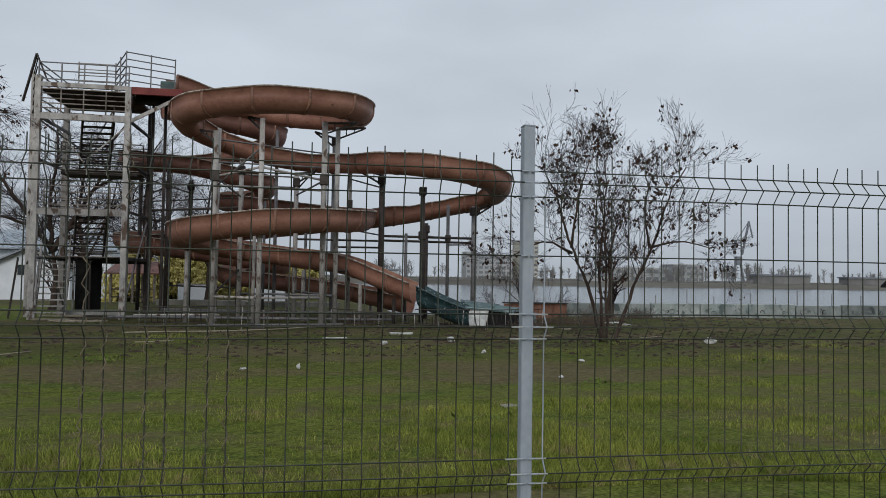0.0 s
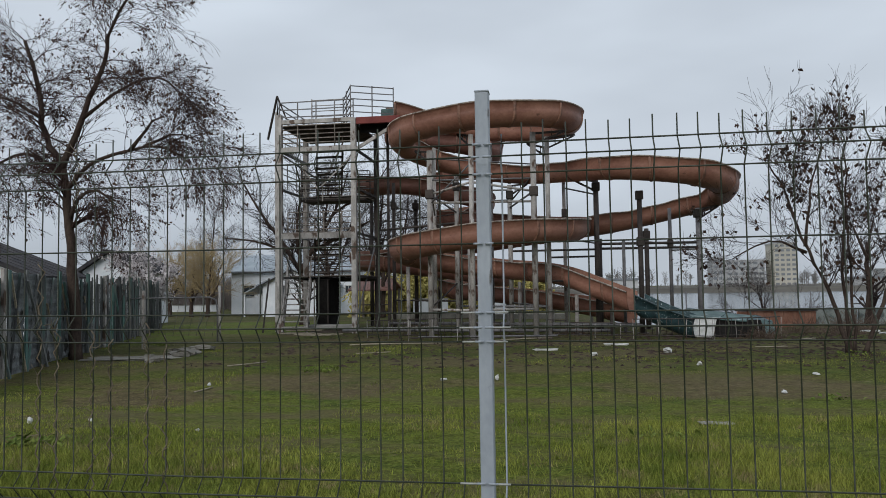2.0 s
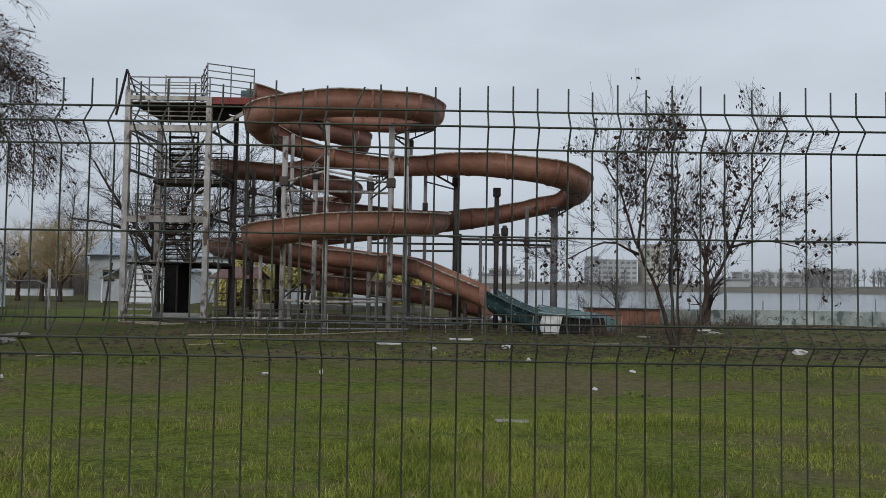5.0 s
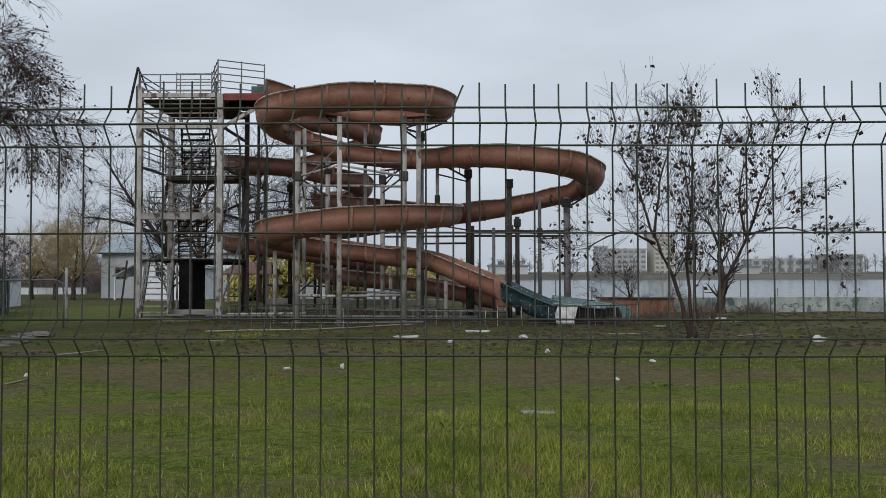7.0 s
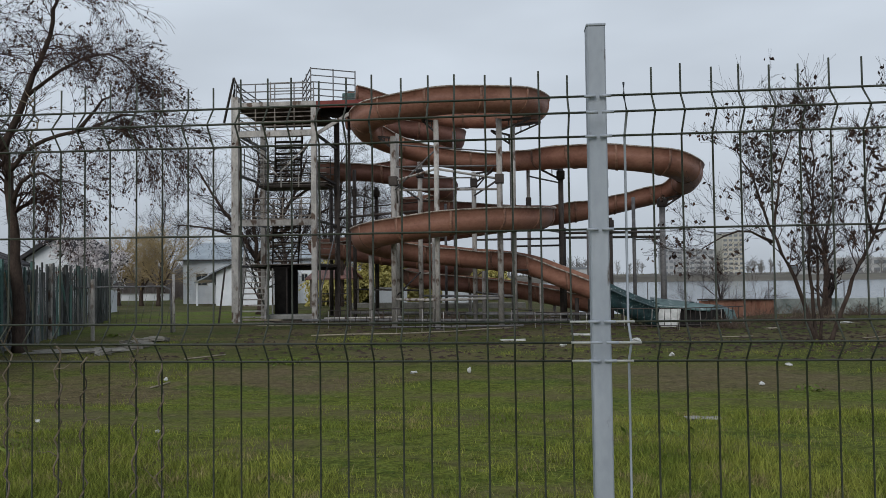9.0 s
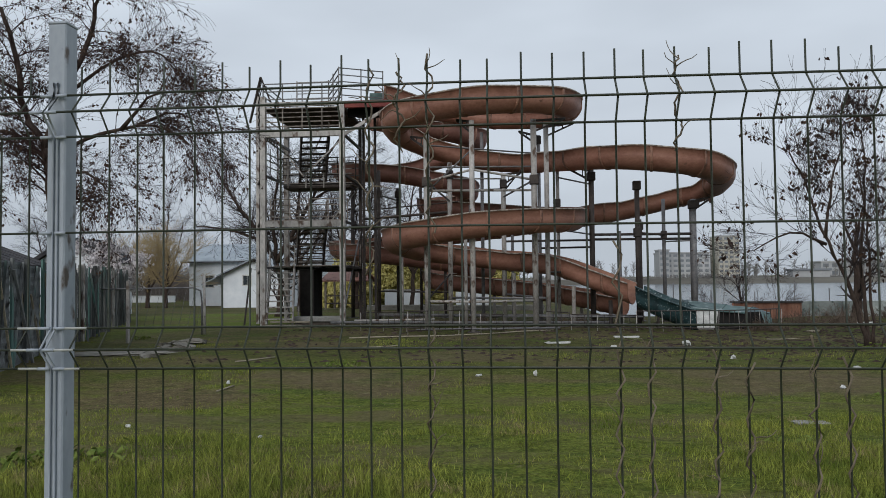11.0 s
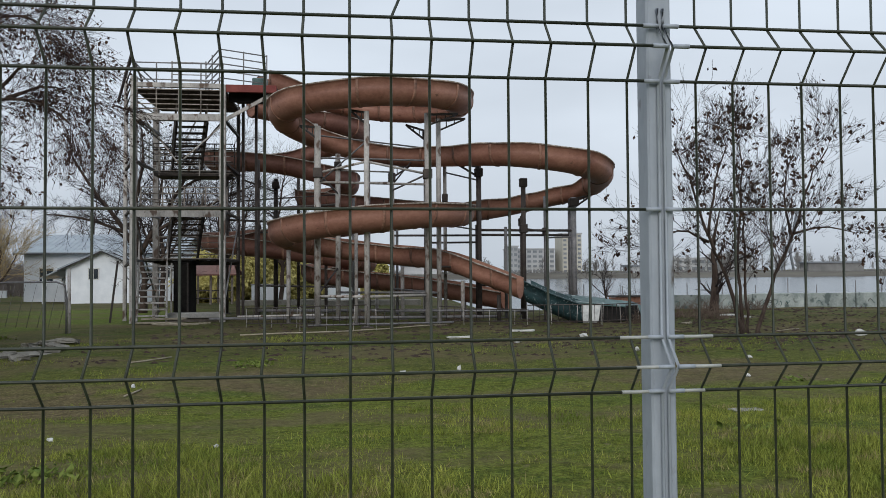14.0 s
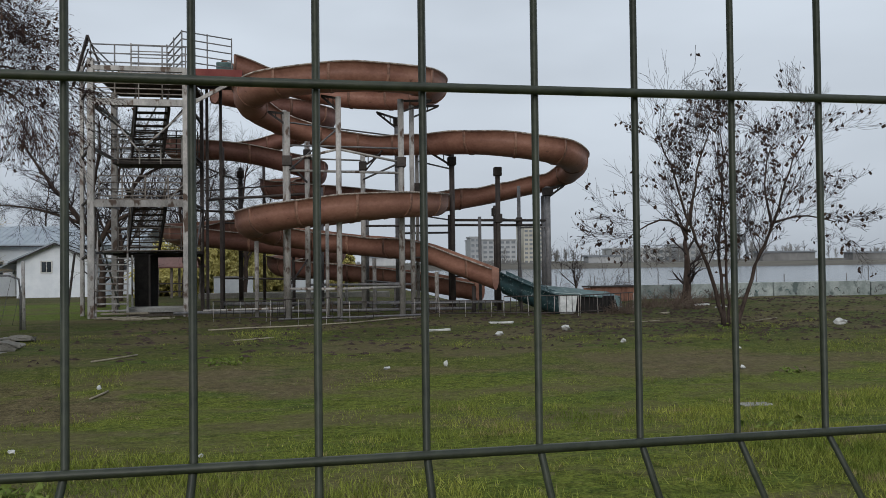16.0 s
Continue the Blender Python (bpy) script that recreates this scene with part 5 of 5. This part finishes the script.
board_fence()
gp = thing("garden_gate_frame", (-11.6, 22.3, -0.1), "bent pipe fence frame with wire netting", "gate frame")
rod_part("pipe_frame", [(-6.5, 2.0, 1.55), (-0.25, 0, 1.6), (0.0, 0, 1.5), (0.05, 0, 1.1), (0.05, 0, 0)], 0.03, M_rail, gp)
rod_part("gate_post", [(0.12, 0.05, 0), (0.1, 0.05, 2.0)], 0.05, M_pole, gp)
for k in range(9):
    rod_part("netting_wire", [(-3.0 + k * 0.35, 0.9 - k * 0.1, 0.2), (-3.0 + k * 0.35 + 0.3, 0.85 - k * 0.1, 1.52)], 0.006, M_rail, gp, sides=4)
lp = thing("pale_post", (-12.3, 18.9, -0.2), "thin pale concrete post in the grass", "post")
part("post_shaft", box_bm(-0.045, -0.045, 0, 0.045, 0.045, 1.95, 0.01), M_pole, lp)


# ---- pool end and lake wall ----
def pool():
    pl = thing("splash_pool", (5.4, 24.0, 0), "broken pale teal splash pool panels under the slides", "splash pool")
    for pts, m in (([(-0.95, -1.0, 0.0), (-0.25, -1.1, 0.0), (-0.05, -0.8, 0.62), (-0.7, -0.7, 0.66)], M_litter), ([(-0.2, -1.0, 0.0), (0.5, -0.9, 0.0), (0.4, -0.6, 0.5), (-0.1, -0.7, 0.58)], M_black),
                   ([(0.5, -0.9, 0.0), (1.5, -0.6, 0.0), (1.4, -0.4, 0.52), (0.4, -0.6, 0.50)], M_black), ([(1.5, -0.6, 0.0), (2.1, 0.4, 0.0), (2.0, 0.5, 0.46), (1.4, -0.4, 0.52)], M_teal),
                   ([(-0.9, -0.75, 0.66), (0.0, -0.85, 0.6), (0.5, 0.3, 0.74), (-0.6, 0.9, 0.86)], M_teal), ([(0.0, -0.8, 0.58), (0.9, -0.6, 0.5), (1.5, 0.5, 0.62), (0.5, 0.35, 0.72)], M_teal),
                   ([(0.9, -0.55, 0.52), (1.9, 0.2, 0.44), (1.7, 0.9, 0.6), (1.4, 0.4, 0.66)], M_blue), ([(-0.7, 1.0, 0.8), (0.9, 1.5, 0.7), (1.1, 2.2, 0.66), (-0.5, 2.2, 0.86)], M_blue)):
        a = [Vector(p) for p in pts]
        nrm = (a[1] - a[0]).cross(a[3] - a[0]).normalized() * 0.04
        mesh_object("pool_panel", a + [p - nrm for p in a], [(0, 1, 2, 3), (7, 6, 5, 4), (0, 4, 5, 1), (1, 5, 6, 2), (2, 6, 7, 3), (3, 7, 4, 0)], m, pl)
    ow = thing("orange_wall", (8.6, 28.1, -0.1), "low rusty orange panel wall beside the pool", "wall")
    n = 9
    for k in range(n):
        a, b = Vector((-2.0, -2.2, 0)).lerp(Vector((2.0, 2.0, 0)), k / n), Vector((-2.0, -2.2, 0)).lerp(Vector((2.0, 2.0, 0)), (k + 0.96) / n)
        mesh = beam_bm(a + Vector((0, 0, 0.42)), b + Vector((0, 0, 0.40)), 0.06, 0.8 - 0.02 * k)
        part("wall_panel", mesh, M_orange, ow)
    part("wall_cap", beam_bm((-2.0, -2.2, 0.86), (2.0, 2.0, 0.70), 0.2, 0.06), M_dark, ow)
    rng = random.Random(3)
    for x0, y0, x1, y1, z in ((2.6, 22.4, 5.0, 22.2, 0.62), (5.05, 22.2, 7.3, 23.2, 0.62), (-6.4, 23.2, -4.2, 22.6, 0.6), (0.6, 22.9, 2.6, 22.4, 0.5), (-4.6, 21.6, -2.6, 21.5, 0.7), (-2.3, 21.6, -1.6, 21.7, 0.6), (-0.2, 23.0, 0.5, 22.9, 0.6)):
        rl = thing("low_railing", ((x0 + x1) / 2, (y0 + y1) / 2, -0.15), "low rusty barrier of bent bars", "railing", "low barriers")
        a, b = Vector(((x0 - x1) / 2, (y0 - y1) / 2, 0)), Vector(((x1 - x0) / 2, (y1 - y0) / 2, 0))
        for h in (0.25, z + 0.15):
            rod_part("rail", [a + Vector((0, 0, h)), b + Vector((0, 0, h + rng.uniform(-0.04, 0.04)))], 0.018, M_dark, rl)
        m = int((b - a).length / 0.2)
        for k in range(m + 1):
            p = a.lerp(b, k / m)
            rod_part("bar", [p + Vector((0, 0, 0.0 if k % 4 == 0 else 0.25)), p + Vector((rng.uniform(-0.04, 0.04), 0, z + 0.15))], 0.011, M_dark if k % 4 else M_pole, rl, sides=5)
    for a, b, r in (((-7.0, 25.0, 0.16), (2.2, 24.8, 0.12), 0.05), ((-6.6, 27.6, 0.3), (3.4, 26.2, 0.25), 0.06), ((-4.4, 22.2, 0.08), (0.2, 22.5, 0.1), 0.03), ((-1.6, 23.6, 0.42), (3.0, 23.2, 0.4), 0.03)):
        build_brace(a, b, r, M_rail, "grey ground pipe under the slides")
    wl = thing("lake_wall", (15.2, 30.3, -0.1), "low pale concrete lake wall with dark painted strokes", "wall")
    x = -5.4
    while x < 26:
        w = 2.45
        pan = part("wall_panel", box_bm(x, -0.08, 0, x + w, 0.08, 0.72 + rng.uniform(-0.03, 0.03), 0.015), M_lakewall, wl)
        for k in range(rng.randint(5, 10)):
            sx, sz, ch = x + rng.uniform(0.1, w - 0.4), rng.uniform(0.14, 0.36), rng.uniform(0.1, 0.26)
            a0 = rng.uniform(0, 6.28)
            loop = [(sx + 0.5 * ch * (1 + math.cos(a0 + q * 0.8)), -0.085, sz + 0.5 * ch * (1 + math.sin(a0 + q * 0.8))) for q in range(rng.randint(3, 7))]
            rod_part("paint_stroke", loop, 0.016, rng.choice((M_dark, M_dark, M_teal, M_rail)), pan, sides=4)
        x += w + 0.06
    for k in range(30):
        p = thing("lake_post", (6.0 + k * 1.6 + rng.uniform(-0.3, 0.3), 31.2 + rng.uniform(0, 0.6), -0.6), "thin steel post at the lake edge", "post", "lake edge posts")
        rod_part("post_rod", [(0, 0, 0), (0, 0, rng.uniform(1.5, 2.1))], 0.025, M_rail, p, sides=6)


pool()


# ---- far shore ----
def far_shore():
    rng = random.Random(17)
    s = Soup()
    # bare trees in loose groups, and low scrub along the water
    for i in range(900):
        x = rng.uniform(-260, 520)
        tall = noise.noise((x * 0.022, 3.1, 0)) + 0.1
        if rng.random() > 0.25 + 1.6 * max(0.0, tall):
            continue
        y, hgt = rng.uniform(301, 340), rng.uniform(4.5, 7.5) + 6.0 * max(0.0, tall)
        root = Vector((x, y, 0.6))
        s.add(*rod([root, root + Vector((rng.gauss(0, 0.2), 0, hgt * 0.9))], [0.22, 0.06], 3))
        for _ in range(22):
            u = rng.uniform(0.18, 0.85)
            p = root + Vector((0, 0, hgt * u))
            d = Vector((rng.gauss(0, 0.75), rng.gauss(0, 0.4), rng.uniform(0.5, 1.1))).normalized() * hgt * rng.uniform(0.18, 0.42) * (1.15 - 0.5 * u)
            s.add(*rod([p, p + d * 0.55 + Vector((0, 0, 0.1)), p + d], [0.1, 0.07, 0.035], 3))
            s.add(*rod([p + d * 0.5, p + d * 0.5 + Vector((d.x * 0.2 + rng.gauss(0, 0.5), 0, abs(d.z) * 0.6))], [0.06, 0.03], 3))
    for i in range(5200):
        x, y = rng.uniform(-260, 520), rng.uniform(299, 303)
        hgt = rng.uniform(0.6, 1.5) + 1.6 * max(0.0, noise.noise((x * 0.06, 7.7, 0)))
        p = Vector((x, y, 0.6))
        s.add(*rod([p, p + Vector((rng.gauss(0, 0.7), 0, hgt))], [0.16, 0.05], 3))
    tagged(mesh_object("far_woods", s.v, s.f, M_far), "hazy leafless woods along the opposite shore", "woods", kind="stuff")
    bank = thing("far_embankment", (120, 297, -1.4), "grey embankment on the opposite shore", "embankment")
    mesh_object("bank_slope", [(-900, -13, -0.6), (900, -13, -0.6), (900, -8, 1.9), (-900, -8, 1.9), (900, 8, 2.5), (-900, 8, 2.5)], [(0, 1, 2, 3), (3, 2, 4, 5)], M_bank, bank)

    def block(x, y, w, d, z1, floors, cols, wall, label):
        b = thing("apartment_block", (x, y, 0.6), label, "building", "far buildings")
        part("wall", box_bm(-w / 2, -d / 2, 0, w / 2, d / 2, z1), wall, b)
        part("roof", box_bm(-w / 2 - 0.3, -d / 2 - 0.3, z1, w / 2 + 0.3, d / 2 + 0.3, z1 + 0.5), M_farwall, b)
        fh = z1 / floors
        for f in range(floors):
            for c in range(cols):
                cx = -w / 2 + w * (c + 0.5) / cols
                part("window", box_bm(cx - w / cols * 0.32, -d / 2 - 0.12, f * fh + fh * 0.32, cx + w / cols * 0.32, -d / 2 + 0.1, f * fh + fh * 0.8), M_fardark, b)
        return b

    block(89.6, 312, 8.4, 12, 17.0, 9, 4, M_faryellow, "tall beige apartment block across the lake")
    block(73.0, 316, 20, 12, 10.5, 5, 8, M_farwall, "long pale apartment block across the lake")
    block(63.5, 308, 4, 8, 11.5, 5, 2, M_farwall, "slim pale stair block across the lake")
    block(150, 335, 30, 12, 6.5, 2, 8, M_farwall, "low grey hall across the lake")
    block(178, 338, 16, 12, 8.5, 3, 5, M_farwall, "grey harbour building across the lake")
    for x, w, h in ((24, 16, 3.6), (118, 14, 3.0), (205, 26, 4.0), (252, 30, 3.4), (300, 40, 4.4)):
        b = thing("waterside_shed", (x, 300, 0.4), "low waterside shed on the opposite bank", "shed", "far sheds")
        part("wall", box_bm(-w / 2, -3, 0, w / 2, 3, h), M_farwall if w < 20 else M_far, b)
        part("roof", box_bm(-w / 2 - 0.5, -3.5, h, w / 2 + 0.5, 3.5, h + 0.7), M_fardark, b)
    # crane in the paled far tone, its haze held in the colour
    cr = thing("harbour_crane", (198, 322, 0.6), "hazy harbour crane with raised jib", "crane")
    part("portal", beam_bm((0, 0, 9), (0, 0, 13), 2.6), M_fardark, cr)
    for sx in (-2.4, 2.4):
        part("leg", beam_bm((sx * 1.3, 0, 0), (sx * 0.5, 0, 10), 0.8), M_fardark, cr)
    part("mast", beam_bm((-2, 0, 14), (-1.4, 0, 21), 1.0), M_fardark, cr)
    part("jib", beam_bm((2, 0, 14), (5.6, 0, 30), 0.8), M_fardark, cr)
    part("stay", beam_bm((-1.4, 0, 20), (5.6, 0, 30), 0.3), M_fardark, cr)
    part("fly_jib", beam_bm((5.6, 0, 30), (7.6, 0, 22), 0.5), M_fardark, cr)


far_shore()


def hedge_rows():
    """Leafless thickets behind the houses and the garden."""
    rng = random.Random(23)
    s = Soup()
    for i in range(5200):
        x = rng.uniform(-95, -16)
        y = rng.uniform(80, 98)
        hgt = (2.6 + 3.4 * max(0.0, noise.noise((x * 0.11, 1.7, 0)) + 0.35)) * rng.uniform(0.5, 1.1)
        p = Vector((x, y, height(x, y) - 0.1))
        d = Vector((rng.gauss(0, 0.16), rng.gauss(0, 0.1), 1)).normalized()
        m = p + d * hgt * 0.5
        s.add(*rod([p, m, m + (d + Vector((rng.gauss(0, 0.3), 0, 0))) * hgt * 0.5], [0.03, 0.02, 0.01], 3))
        for _ in range(3):
            q = p + d * hgt * rng.uniform(0.3, 0.6)
            s.add(*rod([q, q + Vector((rng.gauss(0, 0.5), rng.gauss(0, 0.2), rng.uniform(0.5, 1.2)))], [0.016, 0.008], 3))
    tagged(mesh_object("thicket", s.v, s.f, M_thicket), "grey-brown leafless thicket behind the garden", "thicket", kind="stuff")


hedge_rows()


# ---- litter, planks and rubble ----
def lump(name, x, y, sx, sy, sz, material, label, category, group, turn=0.0, seed=0, lift=0.0):
    rng = random.Random(seed + int(x * 100))
    ob = thing(name, (x, y, height(x, y) + lift, rng.uniform(-14, 14) if name == "rubble_block" else 0, 0, turn), label, category, group)
    bm = bmesh.new()
    if name in ("wood_plank", "stone_slab", "path_slab", "rubble_block"):
        bmesh.ops.create_cube(bm, size=1)
        bmesh.ops.subdivide_edges(bm, edges=bm.edges[:], cuts=2, use_grid_fill=True)
    else:
        bmesh.ops.create_icosphere(bm, subdivisions=2, radius=0.55)
        for v in bm.verts:
            v.co *= 1 + 0.55 * noise.noise(v.co * 2.3 + Vector((x, y, seed)))
    for v in bm.verts:
        v.co = Vector((v.co.x * sx, v.co.y * sy, (v.co.z + 0.4) * sz)) + Vector((rng.gauss(0, sx * 0.05), rng.gauss(0, sy * 0.05), rng.gauss(0, sz * 0.14)))
    part("piece", bm, material, ob)
    return ob


for k, (x, y, sx, sy, sz) in enumerate(((-1.015, 12.7, 0.07, 0.05, 0.11), (-2.08, 12.6, 0.15, 0.08, 0.04), (2.97, 17.6, 0.32, 0.2, 0.12), (1.1, 17.1, 0.2, 0.15, 0.1), (10.3, 17.0, 0.3, 0.25, 0.16),
                                       (10.2, 22.6, 0.5, 0.25, 0.08), (4.0, 11.4, 0.1, 0.08, 0.05), (-6.94, 7.12, 0.09, 0.06, 0.08), (-6.22, 7.4, 0.07, 0.05, 0.04), (5.2, 13.5, 0.14, 0.1, 0.05), (-4.4, 6.92, 0.05, 0.04, 0.035), (-6.58, 11.65, 0.1, 0.06, 0.05), (3.2, 14.6, 0.1, 0.08, 0.09))):
    lump("litter_piece", x, y, sx, sy, sz, M_litter, "scrap of dirty white plastic on the lawn", "litter", "litter", k * 40, k)
lump("stone_slab", 2.28, 8.37, 0.42, 0.18, 0.03, M_conc, "flat broken concrete slab in the grass", "slab", "", 5, 3)
for k, (x, y, l, a) in enumerate(((-0.14, 18.8, 0.62, 3), (1.86, 19.9, 0.6, -2), (10.3, 24.0, 0.6, 10), (10.5, 22.4, 0.7, -25), (-8.6, 25.1, 1.3, 6), (-8.9, 24.8, 1.2, -4), (-9.3, 25.3, 1.0, 12), (7.6, 21.5, 0.5, 40))):
    lump("wood_plank", x, y, l, 0.15, 0.05, M_plank if k > 3 else M_litter, "pale board lying on the lawn", "plank", "planks", a, k)
for k, (x, y, s) in enumerate(((-10.2, 18.7, 0.5), (-10.6, 18.5, 0.4), (-9.9, 17.2, 0.55), (-10.3, 17.0, 0.35), (-9.8, 16.6, 0.4), (-10.9, 18.2, 0.3), (-9.9, 15.3, 0.45), (-10.4, 15.9, 0.3))):
    lump("rubble_block", x, y, s, s * 0.75, s * 0.26, M_path, "broken concrete rubble beside the pipe frame", "rubble", "rubble", k * 50, k)
for k, (xa, ya, xb, yb, r) in enumerate(((-7.44, 14.3, -6.77, 15.0, 0.018), (-6.5, 10.9, -6.38, 11.4, 0.015), (-6.1, 19.9, -3.0, 21.2, 0.022), (-3.1, 21.3, 0.0, 22.6, 0.022), (-5.2, 17.4, -4.3, 17.7, 0.015), (8.9, 18.6, 9.9, 19.1, 0.016), (5.6, 19.6, 6.4, 19.4, 0.015))):
    st = thing("thin_pole", ((xa + xb) / 2, (ya + yb) / 2, 0), "thin pale pole lying on the ground", "pole", "fallen poles")
    line = [(xa + (xb - xa) * u, ya + (yb - ya) * u) for u in (0, 0.33, 0.66, 1)]
    rod_part("pole_shaft", [(a - (xa + xb) / 2, b - (ya + yb) / 2, height(a, b) + r + 0.005) for a, b in line], r, M_plank, st, sides=6)


def brush_heap(x, y, w, h, seed):
    rng = random.Random(seed)
    ob = thing("brush_heap", (x, y, height(x, y)), "tangle of dead brown brush beside the old pool", "brush", "brush heaps")
    sp = Soup()
    for _ in range(170):
        px, py = rng.gauss(0, w * 0.45), rng.gauss(0, 0.35)
        a = Vector((px, py, 0))
        d = Vector((rng.gauss(0, 0.6), rng.gauss(0, 0.5), rng.uniform(0.3, 1.0))).normalized() * h * rng.uniform(0.4, 1.1) * math.exp(-(px / w) ** 2)
        m = a + d * 0.5 + Vector((rng.gauss(0, 0.04), 0, 0.03))
        sp.add(*rod([a, m, a + d], [0.008, 0.006, 0.004], 3))
    tagged(mesh_object("brush", sp.v, sp.f, M_reed, ob), "dead brown stalks", kind="stuff")


for k, (x, y, w, h) in enumerate(((6.6, 22.4, 0.8, 0.6), (8.4, 24.4, 1.0, 0.7), (10.3, 25.6, 1.2, 0.8), (12.2, 25.9, 1.0, 0.6), (9.2, 22.9, 0.7, 0.4), (-2.6, 26.6, 1.0, 0.5), (0.8, 25.5, 1.0, 0.5), (-5.4, 27.4, 1.0, 0.5))):
    brush_heap(x, y, w, h, 60 + k)
lump("path_slab", -10.9, 15.9, 2.2, 0.8, 0.045, M_path, "cracked strip of old concrete path", "path", "", 12, 9)


# ---- grass and weeds ----
def build_grass():
    rng = np.random.default_rng(5)
    n = 420000
    y = 3.4 + 17.0 * rng.random(n) ** 1.6
    x = -1.0 + (rng.random(n) - 0.5) * 2 * (y * 0.85 + 3.2)
    keep, hs = [], []
    # short growth on the trodden side, longer tufts on the damp side
    for i in range(n):
        c = noise.noise((x[i] * 0.35, y[i] * 0.55, 9.0)) + 0.6 * noise.noise((x[i] * 1.9, y[i] * 1.9, 2.0))
        near = max(0.0, 1 - (y[i] - 3.4) / 8.5)
        dens = 0.2 + 0.62 * near + 1.35 * c - 0.55 * math.exp(-((y[i] - 12.0) / 1.3) ** 2) - 0.6 * math.exp(-((x[i] + 3.8) / 1.5) ** 2 - ((y[i] - 4.9) / 0.95) ** 2)
        if rng.random() < dens:
            keep.append(i)
            hs.append((0.018 + 0.036 * near + 0.07 * max(0.0, c)) * (0.4 + 1.3 * rng.random() ** 1.5))
    m = len(keep)
    x, y, hs = x[keep], y[keep], np.array(hs)
    z = np.array([height(a, b) for a, b in zip(x, y)]) - 0.01
    ang = rng.random(m) * 6.283
    w = 0.003 + 0.003 * rng.random(m)
    lx, ly = rng.normal(0, 0.45, m) * hs, rng.normal(0, 0.4, m) * hs
    co = np.empty((m, 3, 3))
    co[:, 0] = np.stack([x - np.cos(ang) * w, y - np.sin(ang) * w, z], 1)
    co[:, 1] = np.stack([x + np.cos(ang) * w, y + np.sin(ang) * w, z], 1)
    co[:, 2] = np.stack([x + lx, y + ly, z + hs], 1)
    me = bpy.data.meshes.new("grass")
    me.vertices.add(m * 3)
    me.vertices.foreach_set("co", co.ravel())
    me.loops.add(m * 3)
    me.loops.foreach_set("vertex_index", np.arange(m * 3, dtype=np.int32))
    me.polygons.add(m)
    me.polygons.foreach_set("loop_start", np.arange(0, m * 3, 3, dtype=np.int32))
    me.update(calc_edges=True)
    me.materials.append(M_grass)
    tagged(new("grass", me), "short spring grass in uneven tufts", "grass", kind="stuff")


build_grass()


def build_clods():
    rng = random.Random(12)
    s = Soup()
    for _ in range(2600):
        x, y = rng.gauss(9.5, 4.5), rng.uniform(15.5, 27)
        if rng.random() < 0.35:
            x, y = rng.uniform(-9, 9), rng.uniform(14, 25)
        z = height(x, y)
        a, l = rng.gauss(0, 0.5), rng.uniform(0.03, 0.16)
        h = rng.uniform(0.012, 0.05)
        u, v = Vector((math.cos(a), math.sin(a), 0)) * l, Vector((-math.sin(a), math.cos(a), 0)) * l * 0.3
        p = Vector((x, y, z))
        s.add([p - u, p + v, p + u, p - v, p + Vector((0, 0, h))], [(0, 1, 4), (1, 2, 4), (2, 3, 4), (3, 0, 4)])
    tagged(mesh_object("soil_clods", s.v, s.f, M_bark), "dark clods and fallen sticks on the bank", "clods", kind="stuff")
    for k, (x, y, n) in enumerate(((-5.75, 5.62, 80), (-6.1, 5.3, 60), (-4.9, 13.4, 60), (-12.6, 20.4, 50), (4.6, 10.9, 25), (7.2, 17.0, 30), (9.4, 13.2, 30), (1.2, 6.6, 14))):
        w = thing("weed_clump", (x, y, height(x, y) - 0.02), "low clump of broad-leaved green weeds", "weeds", "weed clumps")
        spots = [Vector((rng.gauss(0, 0.2), rng.gauss(0, 0.16), rng.uniform(0.03, 0.15))) for _ in range(n)]
        ls = leaf_soup(spots, rng, 0.10, 1.2)
        mesh_object("leaves", ls.v, ls.f, M_weed, w)


build_clods()
